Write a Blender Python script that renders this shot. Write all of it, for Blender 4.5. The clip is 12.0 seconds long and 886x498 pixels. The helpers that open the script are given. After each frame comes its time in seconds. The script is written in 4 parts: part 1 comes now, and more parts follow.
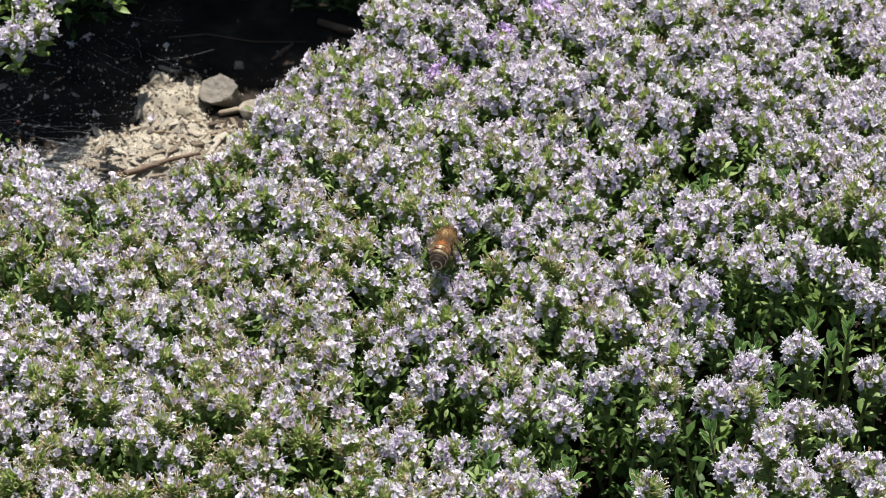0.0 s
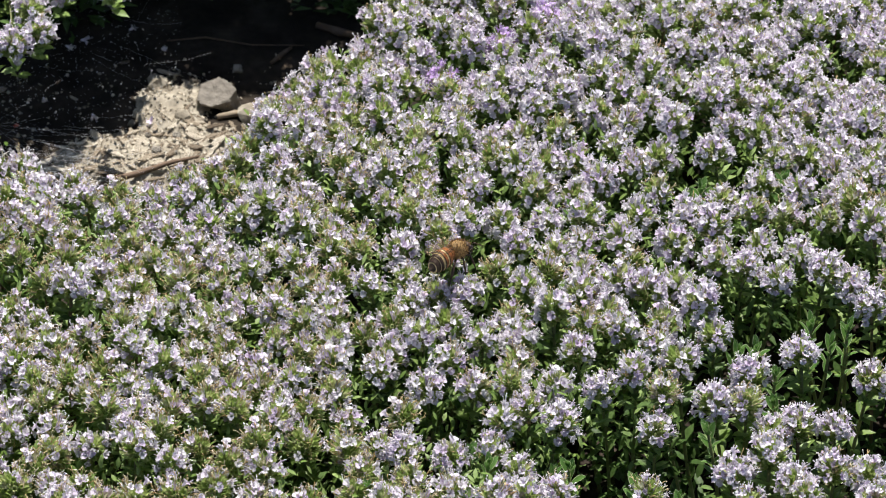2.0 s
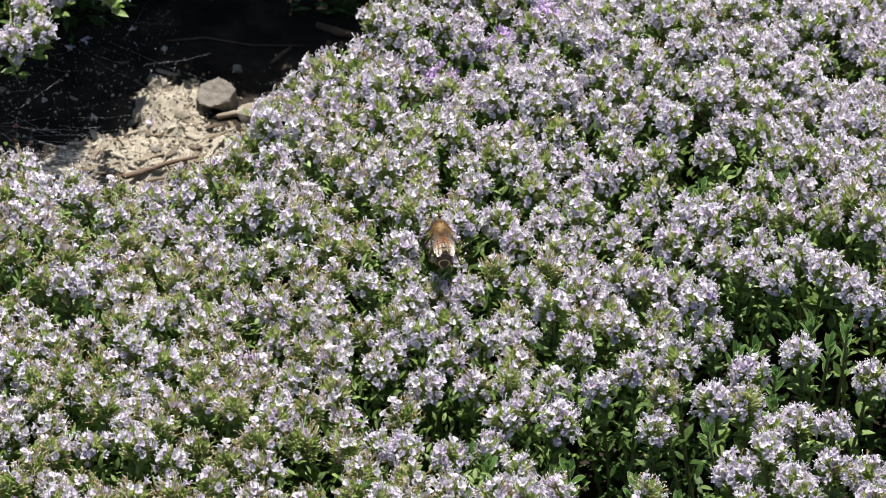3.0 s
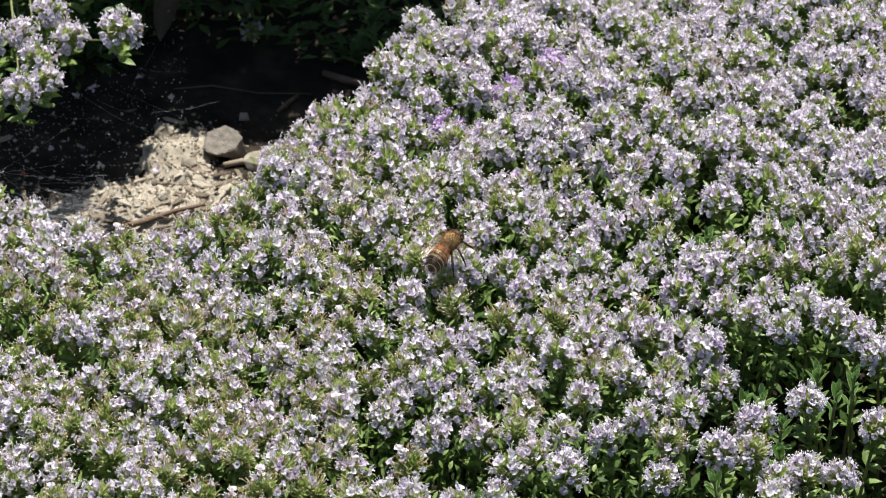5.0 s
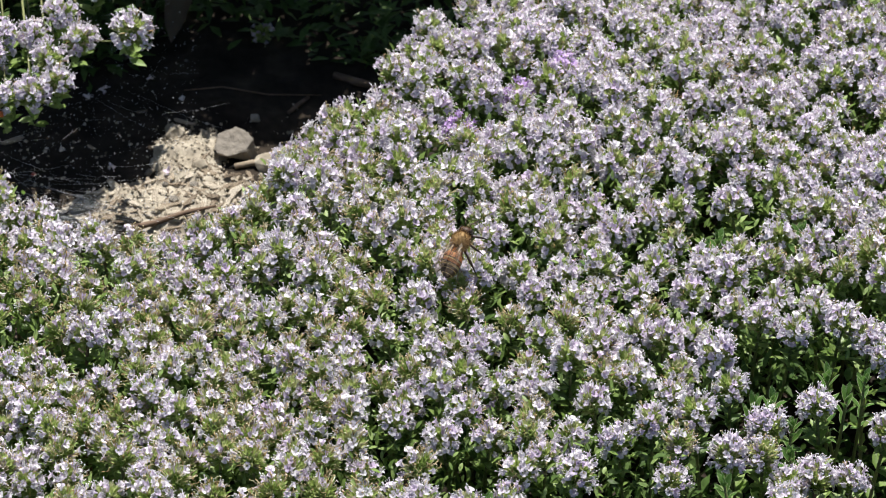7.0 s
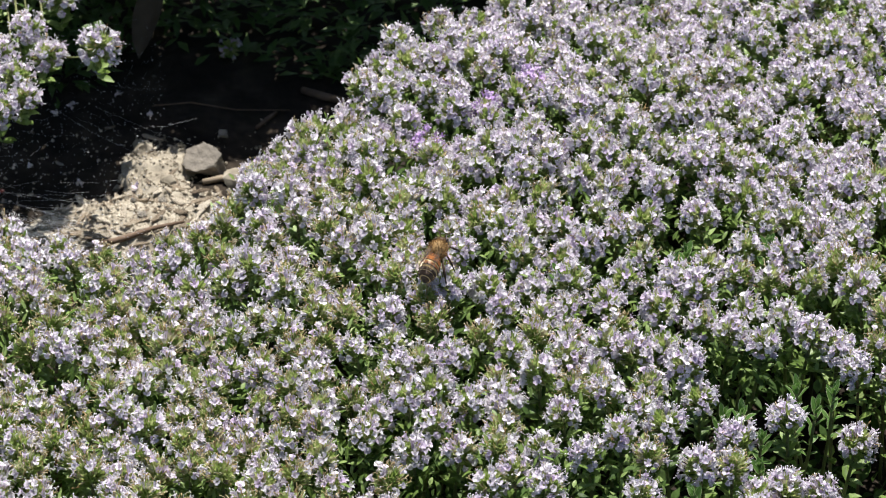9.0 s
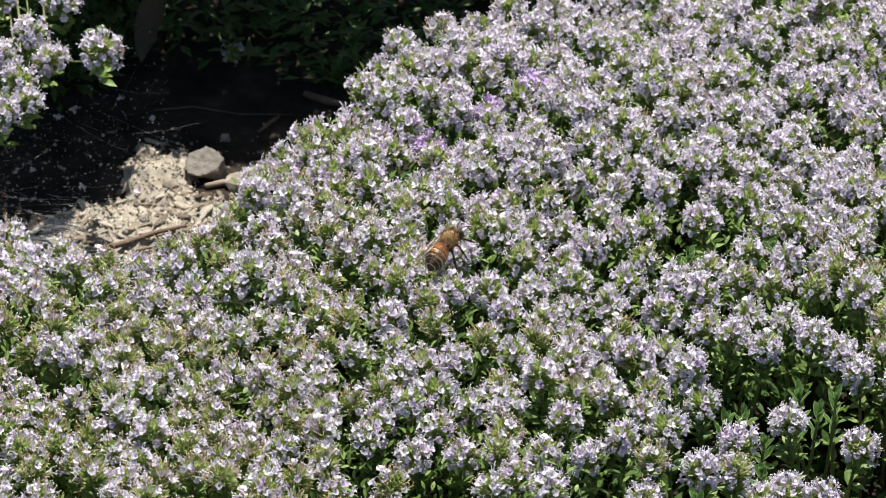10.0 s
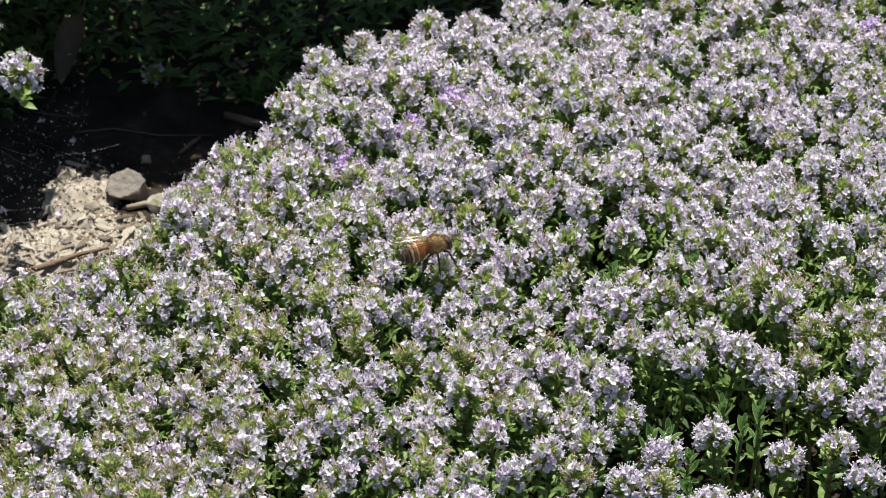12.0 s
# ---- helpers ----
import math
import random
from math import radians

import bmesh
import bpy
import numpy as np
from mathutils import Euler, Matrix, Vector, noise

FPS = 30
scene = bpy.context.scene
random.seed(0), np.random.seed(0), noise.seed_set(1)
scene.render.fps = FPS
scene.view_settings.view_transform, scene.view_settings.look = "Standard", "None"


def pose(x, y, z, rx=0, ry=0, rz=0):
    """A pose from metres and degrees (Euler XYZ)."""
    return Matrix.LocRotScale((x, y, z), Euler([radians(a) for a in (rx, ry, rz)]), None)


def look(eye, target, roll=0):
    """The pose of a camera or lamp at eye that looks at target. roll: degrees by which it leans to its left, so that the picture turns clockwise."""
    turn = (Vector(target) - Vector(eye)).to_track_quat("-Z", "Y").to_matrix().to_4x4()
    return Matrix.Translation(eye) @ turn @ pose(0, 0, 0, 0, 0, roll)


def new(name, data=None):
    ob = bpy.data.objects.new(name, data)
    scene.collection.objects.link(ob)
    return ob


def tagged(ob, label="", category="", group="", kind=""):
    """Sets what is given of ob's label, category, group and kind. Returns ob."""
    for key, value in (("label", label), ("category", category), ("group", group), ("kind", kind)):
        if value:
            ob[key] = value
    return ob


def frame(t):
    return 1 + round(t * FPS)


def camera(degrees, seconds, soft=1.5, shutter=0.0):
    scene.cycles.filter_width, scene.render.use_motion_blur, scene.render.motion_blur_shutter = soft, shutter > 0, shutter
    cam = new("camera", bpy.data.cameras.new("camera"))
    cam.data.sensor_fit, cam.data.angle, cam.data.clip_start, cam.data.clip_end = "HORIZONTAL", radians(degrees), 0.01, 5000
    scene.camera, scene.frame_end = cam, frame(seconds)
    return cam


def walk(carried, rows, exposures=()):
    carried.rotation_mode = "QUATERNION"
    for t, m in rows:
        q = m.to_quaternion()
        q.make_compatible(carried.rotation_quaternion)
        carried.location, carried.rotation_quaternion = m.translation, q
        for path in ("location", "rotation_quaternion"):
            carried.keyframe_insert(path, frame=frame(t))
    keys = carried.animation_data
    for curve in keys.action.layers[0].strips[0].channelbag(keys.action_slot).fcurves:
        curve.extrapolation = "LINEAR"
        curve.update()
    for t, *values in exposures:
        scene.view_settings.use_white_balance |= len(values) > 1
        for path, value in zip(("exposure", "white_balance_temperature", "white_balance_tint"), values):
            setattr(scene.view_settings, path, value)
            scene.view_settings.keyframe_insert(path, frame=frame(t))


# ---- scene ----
# A honey bee forages on a low mat of creeping thyme in full bloom; the camera is held about a metre away on a long lens.
FOV, AWAY, DOWN, MAT = 12.0, 0.95, 38.0, 0.055
cam = camera(FOV, 12.0, soft=0.95, shutter=0.5)
cam.data.dof.use_dof, cam.data.dof.focus_distance, cam.data.dof.aperture_fstop = True, 0.925, 66.0
EYE = Vector((0, -AWAY * math.cos(radians(DOWN)), MAT + AWAY * math.sin(radians(DOWN))))
FIRST = look(EYE, (0, 0, MAT))
# seconds, then tilt, pan and roll in degrees against the first moment
TURNS = [
    (0.0, -0.0000, -0.0000, 0.0000),
    (0.5, -0.0076, -0.0322, 0.0201),
    (0.7, 0.0078, 0.0022, 0.0033),
    (1.0, 0.0507, -0.0042, -0.0221),
    (1.5, 0.0568, -0.0128, -0.0048),
    (2.0, 0.0445, -0.0205, -0.0113),
    (2.5, 0.0463, -0.0227, -0.0057),
    (3.0, 0.0464, -0.0257, -0.0038),
    (3.2, 0.0461, -0.0239, -0.0038),
    (4.8, 0.6155, 0.0611, 0.0392),
    (5.0, 0.7009, 0.0632, 0.0392),
    (5.2, 0.7337, 0.2041, 0.0955),
    (5.5, 0.7375, 0.2470, 0.1800),
    (6.0, 0.7375, 0.2236, 0.1788),
    (6.5, 0.7366, 0.2307, 0.1801),
    (7.0, 0.7271, 0.2048, 0.1809),
    (8.8, 0.8695, -0.1790, -0.1040),
    (9.0, 0.9213, -0.2154, -0.1357),
    (9.5, 0.9434, -0.2033, -0.1206),
    (10.0, 0.9797, -0.1833, -0.1174),
    (10.5, 1.0310, -0.1945, -0.1207),
    (10.6, 1.0755, -0.1981, -0.1693),
    (10.7, 1.1113, -0.2116, -0.2178),
    (10.8, 1.1241, -0.2327, -0.2663),
    (10.9, 1.1602, -0.4146, -0.3149),
    (11.0, 1.1802, -0.6843, -0.3634),
    (11.1, 1.2302, -0.9674, -0.4659),
    (11.2, 1.2481, -1.1621, -0.5685),
    (11.3, 1.2657, -1.2040, -0.6710),
    (11.5, 1.2560, -1.2065, -0.8761),
    (12.0, 1.2385, -1.2224, -0.8443),
]
walk(cam, [(t, FIRST @ pose(0, 0, 0, tilt, pan, roll)) for t, tilt, pan, roll in TURNS])

# ---------------------------------------------------------------- light
SUN_HIGH, SUN_SIDE = 69.0, 8.0   # degrees above the horizon; degrees to the right of straight behind the mat
world = bpy.data.worlds.new("sky")
scene.world = world
world.use_nodes = True
wn = world.node_tree
wn.nodes.clear()
sky = wn.nodes.new("ShaderNodeTexSky")
sky.sky_type, sky.sun_disc = "NISHITA", False
sky.sun_elevation, sky.sun_rotation = radians(SUN_HIGH), radians(SUN_SIDE)
back = wn.nodes.new("ShaderNodeBackground")
back.inputs["Strength"].default_value = 0.06
wout = wn.nodes.new("ShaderNodeOutputWorld")
wn.links.new(sky.outputs[0], back.inputs[0])
wn.links.new(back.outputs[0], wout.inputs[0])
sun = new("sun", bpy.data.lights.new("sun", "SUN"))
sun.data.energy, sun.data.angle, sun.data.color = 4.75, radians(0.53), (1.0, 0.96, 0.895)
way = Vector((math.sin(radians(SUN_SIDE)) * math.cos(radians(SUN_HIGH)), math.cos(radians(SUN_SIDE)) * math.cos(radians(SUN_HIGH)), math.sin(radians(SUN_HIGH))))
sun.matrix_basis = look(way * 5, (0, 0, 0))
scene.view_settings.exposure = 0.75

# ---------------------------------------------------------------- materials


def material(name, colours, rough=0.6, through_light=0.0, spread="island", grain=400.0, relief=0.2, metal=0.0, spec=0.5, coat=0.0):
    """A node material. colours: (place, rgb) stops of a ramp, chosen piece by piece, and shifted by a fine grain."""
    m = bpy.data.materials.new(name)
    m.use_nodes = True
    nt = m.node_tree
    nt.nodes.clear()
    N, L = nt.nodes.new, nt.links.new
    out = N("ShaderNodeOutputMaterial")
    p = N("ShaderNodeBsdfPrincipled")
    p.inputs["Roughness"].default_value, p.inputs["Metallic"].default_value = rough, metal
    p.inputs["Specular IOR Level"].default_value = spec
    p.inputs["Coat Weight"].default_value = coat
    tc = N("ShaderNodeTexCoord")
    n1, n2 = N("ShaderNodeTexNoise"), N("ShaderNodeTexNoise")
    n1.inputs["Scale"].default_value, n2.inputs["Scale"].default_value = grain, grain / 6
    n1.inputs["Detail"].default_value = n2.inputs["Detail"].default_value = 3
    L(tc.outputs["Object"], n1.inputs["Vector"])
    L(tc.outputs["Object"], n2.inputs["Vector"])
    ramp = N("ShaderNodeValToRGB")
    while len(ramp.color_ramp.elements) < len(colours):
        ramp.color_ramp.elements.new(0.5)
    for e, (place, rgb) in zip(ramp.color_ramp.elements, colours):
        e.position, e.color = place, (*rgb, 1)
    add = N("ShaderNodeMath")
    add.operation = "ADD"
    if spread == "none":
        add.inputs[0].default_value = 0.0
    else:
        src = N("ShaderNodeObjectInfo") if spread == "object" else N("ShaderNodeNewGeometry")
        L(src.outputs["Random" if spread == "object" else "Random Per Island"], add.inputs[0])
    mul = N("ShaderNodeMath")
    mul.operation, mul.inputs[1].default_value, mul.inputs[2].default_value = "MULTIPLY_ADD", (1.0 if spread == "none" else 0.35), (0.0 if spread == "none" else -0.17)
    L(n2.outputs["Fac"], mul.inputs[0])
    L(mul.outputs[0], add.inputs[1])
    L(add.outputs[0], ramp.inputs["Fac"])
    hsv = N("ShaderNodeHueSaturation")
    val = N("ShaderNodeMapRange")
    val.inputs["From Min"].default_value, val.inputs["From Max"].default_value = 0.3, 0.7
    val.inputs["To Min"].default_value, val.inputs["To Max"].default_value = 0.8, 1.2
    L(n1.outputs["Fac"], val.inputs["Value"])
    L(val.outputs["Result"], hsv.inputs["Value"])
    L(ramp.outputs["Color"], hsv.inputs["Color"])
    L(hsv.outputs["Color"], p.inputs["Base Color"])
    bump = N("ShaderNodeBump")
    bump.inputs["Strength"].default_value, bump.inputs["Distance"].default_value = relief, 0.0004
    L(n1.outputs["Fac"], bump.inputs["Height"])
    L(bump.outputs["Normal"], p.inputs["Normal"])
    if through_light:
        tr, mix = N("ShaderNodeBsdfTranslucent"), N("ShaderNodeMixShader")
        L(hsv.outputs["Color"], tr.inputs["Color"])
        mix.inputs[0].default_value = through_light
        L(p.outputs[0], mix.inputs[1])
        L(tr.outputs[0], mix.inputs[2])
        L(mix.outputs[0], out.inputs["Surface"])
    else:
        L(p.outputs[0], out.inputs["Surface"])
    return m


LEAF = material("thyme_leaf", [(0.0, (0.045, 0.09, 0.02)), (0.5, (0.08, 0.145, 0.036)), (1.0, (0.14, 0.215, 0.068))], 0.5, 0.3, grain=900, relief=0.35, spec=0.3)
BRIGHT_LEAF = material("young_leaf", [(0.0, (0.08, 0.18, 0.035)), (1.0, (0.13, 0.26, 0.055))], 0.42, 0.3, grain=900, relief=0.3)
BRACT = material("thyme_bract", [(0.0, (0.12, 0.2, 0.04)), (0.5, (0.22, 0.33, 0.08)), (1.0, (0.34, 0.46, 0.16))], 0.45, 0.4, grain=900, relief=0.35)
LEAF_RIM = material("leaf_margin", [(0.0, (0.4, 0.5, 0.25)), (1.0, (0.5, 0.58, 0.34))], 0.5, 0.3, grain=900, relief=0.2)
CALYX = material("thyme_calyx", [(0.0, (0.25, 0.35, 0.08)), (0.6, (0.46, 0.55, 0.2)), (0.88, (0.55, 0.59, 0.28)), (1.0, (0.48, 0.4, 0.36))], 0.5, 0.45, grain=1500, relief=0.3)
FILAMENT = material("filament", [(0.0, (0.8, 0.78, 0.76)), (1.0, (0.9, 0.89, 0.91))], 0.4, 0.3, grain=1500)
BUD = material("thyme_bud", [(0.0, (0.5, 0.54, 0.34)), (0.5, (0.6, 0.52, 0.64)), (1.0, (0.72, 0.62, 0.8))], 0.5, 0.35, grain=1500, relief=0.3)
SPENT = material("dry_bloom", [(0.0, (0.44, 0.28, 0.12)), (0.4, (0.6, 0.48, 0.25)), (1.0, (0.74, 0.68, 0.5))], 0.7, 0.25, grain=1500, relief=0.3)
PETAL = material("thyme_petal", [(0.0, (0.82, 0.79, 0.83)), (0.6, (0.74, 0.68, 0.77)), (1.0, (0.64, 0.525, 0.7))], 0.5, 0.36, spread="object", grain=1500, relief=0.15, spec=0.25)
LOOSE_PETAL = material("thyme_petal_in_mass", [(0.0, (0.82, 0.79, 0.83)), (0.6, (0.74, 0.68, 0.77)), (1.0, (0.64, 0.525, 0.7))], 0.5, 0.36, grain=1500, relief=0.15, spec=0.25)
DEEP_PETAL = material("deep_petal", [(0.0, (0.66, 0.5, 0.78)), (1.0, (0.54, 0.35, 0.7))], 0.5, 0.3, spread="object", grain=1500, relief=0.15, spec=0.25)
ANTHER = material("anther", [(0.0, (0.62, 0.55, 0.62)), (1.0, (0.88, 0.86, 0.9))], 0.6, grain=1500)
STEM = material("thyme_stem", [(0.0, (0.16, 0.1, 0.05)), (0.6, (0.15, 0.17, 0.06)), (1.0, (0.2, 0.2, 0.08))], 0.65, grain=900)
# ground soil: the deep shade is put into this near-black colour
SHADED_SOIL = material("shaded_soil", [(0.3, (0.014, 0.011, 0.009)), (0.55, (0.032, 0.025, 0.019)), (0.75, (0.065, 0.05, 0.037))], 0.95, spread="none", grain=450, relief=0.9, spec=0.15)
SOIL = material("dry_soil", [(0.3, (0.16, 0.135, 0.1)), (0.5, (0.3, 0.265, 0.21)), (0.7, (0.42, 0.38, 0.31))], 0.95, spread="none", grain=500, relief=0.8, spec=0.15)
STONE = material("grey_stone", [(0.2, (0.19, 0.17, 0.145)), (0.6, (0.28, 0.255, 0.22)), (1.0, (0.38, 0.345, 0.3))], 0.85, spread="object", grain=500, relief=0.8, spec=0.25)
CHIP = material("weathered_chip", [(0.0, (0.12, 0.09, 0.065)), (0.4, (0.33, 0.27, 0.2)), (1.0, (0.58, 0.52, 0.43))], 0.85, spread="object", grain=350, relief=0.7, spec=0.2)
BARK = material("twig_bark", [(0.0, (0.09, 0.06, 0.045)), (1.0, (0.2, 0.14, 0.1))], 0.85, spread="none", grain=450, relief=0.8, spec=0.2)
SILK = material("spider_silk", [(0.0, (0.75, 0.75, 0.78)), (1.0, (0.85, 0.85, 0.88))], 0.35, 0.3, grain=900)
DRY_LEAF = material("dead_leaf", [(0.0, (0.08, 0.06, 0.04)), (1.0, (0.14, 0.11, 0.08))], 0.8, 0.15, spread="none", grain=200)
ORANGE = material("orange_petal", [(0.0, (0.55, 0.13, 0.03)), (1.0, (0.65, 0.2, 0.05))], 0.5, 0.3, spread="none", grain=600)
RED = material("red_seed", [(0.0, (0.45, 0.05, 0.03)), (1.0, (0.55, 0.09, 0.05))], 0.5, spread="none", grain=600)
FUR = material("bee_fur", [(0.0, (0.16, 0.085, 0.028)), (0.5, (0.3, 0.17, 0.056)), (1.0, (0.45, 0.29, 0.12))], 0.7, 0.2, grain=900)
AMBER = material("bee_amber", [(0.0, (0.21, 0.07, 0.016)), (1.0, (0.31, 0.11, 0.027))], 0.35, 0.1, grain=1500, relief=0.3)
BROWN = material("bee_brown", [(0.0, (0.02, 0.01, 0.005)), (1.0, (0.055, 0.027, 0.012))], 0.55, grain=1500, relief=0.3)
BAND = material("bee_hair_band", [(0.0, (0.38, 0.28, 0.13)), (1.0, (0.53, 0.41, 0.21))], 0.7, grain=2500, relief=0.5)
EYE_DARK = material("bee_eye", [(0.0, (0.01, 0.007, 0.006)), (1.0, (0.025, 0.015, 0.012))], 0.2, grain=3000, relief=0.2)


def wing_material():
    """Thin clear brownish membrane with a sheen."""
    m = bpy.data.materials.new("bee_wing")
    m.use_nodes = True
    nt = m.node_tree
    nt.nodes.clear()
    N, L = nt.nodes.new, nt.links.new
    out, mix, film, tr, dif, gl = N("ShaderNodeOutputMaterial"), N("ShaderNodeMixShader"), N("ShaderNodeMixShader"), N("ShaderNodeBsdfTransparent"), N("ShaderNodeBsdfDiffuse"), N("ShaderNodeBsdfGlossy")
    tr.inputs["Color"].default_value, dif.inputs["Color"].default_value = (0.93, 0.88, 0.8, 1), (0.45, 0.33, 0.2, 1)
    gl.inputs["Color"].default_value, gl.inputs["Roughness"].default_value = (0.97, 0.94, 0.9, 1), 0.3
    noi, bump, tc = N("ShaderNodeTexNoise"), N("ShaderNodeBump"), N("ShaderNodeTexCoord")
    noi.inputs["Scale"].default_value = 900
    streak = N("ShaderNodeMapping")
    streak.inputs["Scale"].default_value = (1.4, 0.22, 1.0)
    L(tc.outputs["Object"], streak.inputs["Vector"])
    L(streak.outputs["Vector"], noi.inputs["Vector"])
    bump.inputs["Strength"].default_value, bump.inputs["Distance"].default_value = 0.9, 0.0004
    L(noi.outputs["Fac"], bump.inputs["Height"])
    L(bump.outputs["Normal"], gl.inputs["Normal"])
    film.inputs[0].default_value, mix.inputs[0].default_value = 0.05, 0.035
    L(tr.outputs[0], film.inputs[1])
    L(dif.outputs[0], film.inputs[2])
    L(film.outputs[0], mix.inputs[1])
    L(gl.outputs[0], mix.inputs[2])
    L(mix.outputs[0], out.inputs["Surface"])
    return m


WING = wing_material()

# ---------------------------------------------------------------- mesh tools
rnd = random.Random(7)


class Shape:
    """Gathers vertices and faces of one mesh; each face keeps its material's number."""

    def __init__(self):
        self.v, self.f, self.m = [], [], []

    def add(self, verts, faces, mat=0, at=None):
        k = len(self.v)
        self.v += [tuple(at @ Vector(p)) for p in verts] if at is not None else [tuple(p) for p in verts]
        self.f += [tuple(i + k for i in f) for f in faces]
        self.m += [mat] * len(faces)
        return self

    def join(self, other, at):
        k = len(self.v)
        a = np.array(other.v) @ np.array(at.to_3x3()).T + np.array(at.translation)
        self.v += [tuple(p) for p in a.tolist()]
        self.f += [tuple(i + k for i in f) for f in other.f]
        self.m += other.m
        return self

    def mesh(self, name, mats, smooth=True):
        me = bpy.data.meshes.new(name)
        me.from_pydata(self.v, [], self.f)
        for m in mats:
            me.materials.append(m)
        me.polygons.foreach_set("material_index", self.m)
        me.polygons.foreach_set("use_smooth", [smooth] * len(self.f))
        me.update()
        return me


def part(name, mesh, parent, m=None, label="", kind=""):
    """Links a mesh as one part under a thing or under a part."""
    ob = new(name, mesh)
    ob.parent = parent
    if m is not None:
        ob.matrix_basis = m
    return tagged(ob, label, kind=kind) if label or kind else ob


def aim(d, up=(0, 0, 1)):
    """The turn that takes +z to the direction d, with +y kept as near as may be to up."""
    z = Vector(d).normalized()
    x = Vector(up).cross(z)
    x = x.normalized() if x.length > 1e-5 else Vector((1, 0, 0))
    return Matrix((x, z.cross(x), z)).transposed().to_4x4()


def tube(shape, points, radii, sides=5, mat=0):
    """A round tapered tube through the points."""
    pts = [Vector(p) for p in points]
    k = len(shape.v)
    for i, p in enumerate(pts):
        d = pts[min(i + 1, len(pts) - 1)] - pts[max(i - 1, 0)]
        t = aim(d, (0.3, 1, 0.2))
        for s in range(sides):
            a = 2 * math.pi * s / sides
            shape.v.append(tuple(p + t.to_3x3() @ Vector((math.cos(a) * radii[i], math.sin(a) * radii[i], 0))))
    for i in range(len(pts) - 1):
        for s in range(sides):
            a, b = k + i * sides + s, k + i * sides + (s + 1) % sides
            shape.f.append((a, b, b + sides, a + sides))
            shape.m.append(mat)
    shape.f += [tuple(k + s for s in range(sides))[::-1], tuple(k + (len(pts) - 1) * sides + s for s in range(sides))]
    shape.m += [mat, mat]
    return shape


def leaf(shape, at, length, width, bend=0.15, fold=0.25, mat=0, rows=5):
    """A small elliptic leaf along +y, folded along its midrib and bent down towards the tip."""
    vs, fs = [], []
    for i in range(rows):
        s = i / (rows - 1)
        w = width / 2 * (math.sin(math.pi * min(1, 0.06 + 0.9 * s ** 0.85)) ** 0.7 if 0 < i < rows - 1 else (0.16 if i == 0 else 0.02))
        y, z = s * length, -bend * length * s * s
        vs += [(-w, y, z + fold * w), (0, y, z), (w, y, z + fold * w)]
    for i in range(rows - 1):
        a = 3 * i
        fs += [(a, a + 1, a + 4, a + 3), (a + 1, a + 2, a + 5, a + 4)]
    return shape.add(vs, fs, mat, at)


# ---------------------------------------------------------------- thyme: blossoms, heads, shoots
MM = 0.001


def blossom_shape(r, stamens=3):
    """One two-lipped corolla along +z: a short tube, a notched upper lip, three cupped lower lobes, stamens that stand out."""
    s = Shape()
    ring = [(math.cos(a), math.sin(a)) for a in np.linspace(0, 2 * math.pi, 6)[:-1]]
    tube_v = [(0.3 * MM * x, 0.3 * MM * y, -0.9 * MM) for x, y in ring] + [(0.55 * MM * x, 0.55 * MM * y, 0.5 * MM) for x, y in ring]
    s.add(tube_v, [(i, (i + 1) % 5, 5 + (i + 1) % 5, 5 + i) for i in range(5)])
    for ang, ln, wd, rise in ((90, 0.8, 1.4, 0.9), (-22, 0.85, 1.2, 0.5), (-90, 1.1, 1.35, 0.35), (202, 0.85, 1.2, 0.5)):
        a = radians(ang + r.uniform(-12, 12))
        ln, wd = ln * r.uniform(0.85, 1.15), wd * r.uniform(0.85, 1.1)
        out, side = Vector((math.cos(a), math.sin(a), 0)), Vector((-math.sin(a), math.cos(a), 0))
        up = Vector((0, 0, 1))
        b = out * 0.42 * MM + up * 0.4 * MM
        curl = r.uniform(-0.3, 0.15)
        pts = [b - side * 0.3 * wd * MM, b + side * 0.3 * wd * MM,
               b + out * 0.55 * ln * MM + side * 0.55 * wd * MM + up * (rise * 0.75 + 0.2) * MM,
               b + out * 0.6 * ln * MM + up * (rise * 0.75 - 0.05) * MM,
               b + out * 0.55 * ln * MM - side * 0.55 * wd * MM + up * (rise * 0.75 + 0.2) * MM,
               b + out * ln * MM + side * 0.3 * wd * MM + up * (rise + curl) * MM,
               b + out * (ln * 0.88) * MM + up * (rise + curl + 0.05) * MM,
               b + out * ln * MM - side * 0.3 * wd * MM + up * (rise + curl) * MM]
        s.add(pts, [(0, 1, 3), (1, 2, 3), (0, 3, 4), (3, 2, 5, 6), (4, 3, 6, 7)])
    for k in range(stamens):
        a = radians(90 + r.uniform(-110, 110))
        tip = Vector((math.cos(a) * r.uniform(0.4, 1.1), math.sin(a) * r.uniform(0.4, 1.1), r.uniform(1.6, 2.5))) * MM
        tube(s, [(0, 0, 0.3 * MM), tip * 0.6 + Vector((0, 0.25 * MM, 0)), tip], [0.07 * MM, 0.07 * MM, 0.06 * MM], 3, 0)
        q = 0.21 * MM
        s.add([tip + Vector(p) * q for p in ((1.2, 0, -0.6), (-0.7, 1.1, -0.5), (-0.7, -1.1, -0.5), (0, 0, 1.2))], [(0, 1, 3), (1, 2, 3), (2, 0, 3), (2, 1, 0)], 1)
    return s


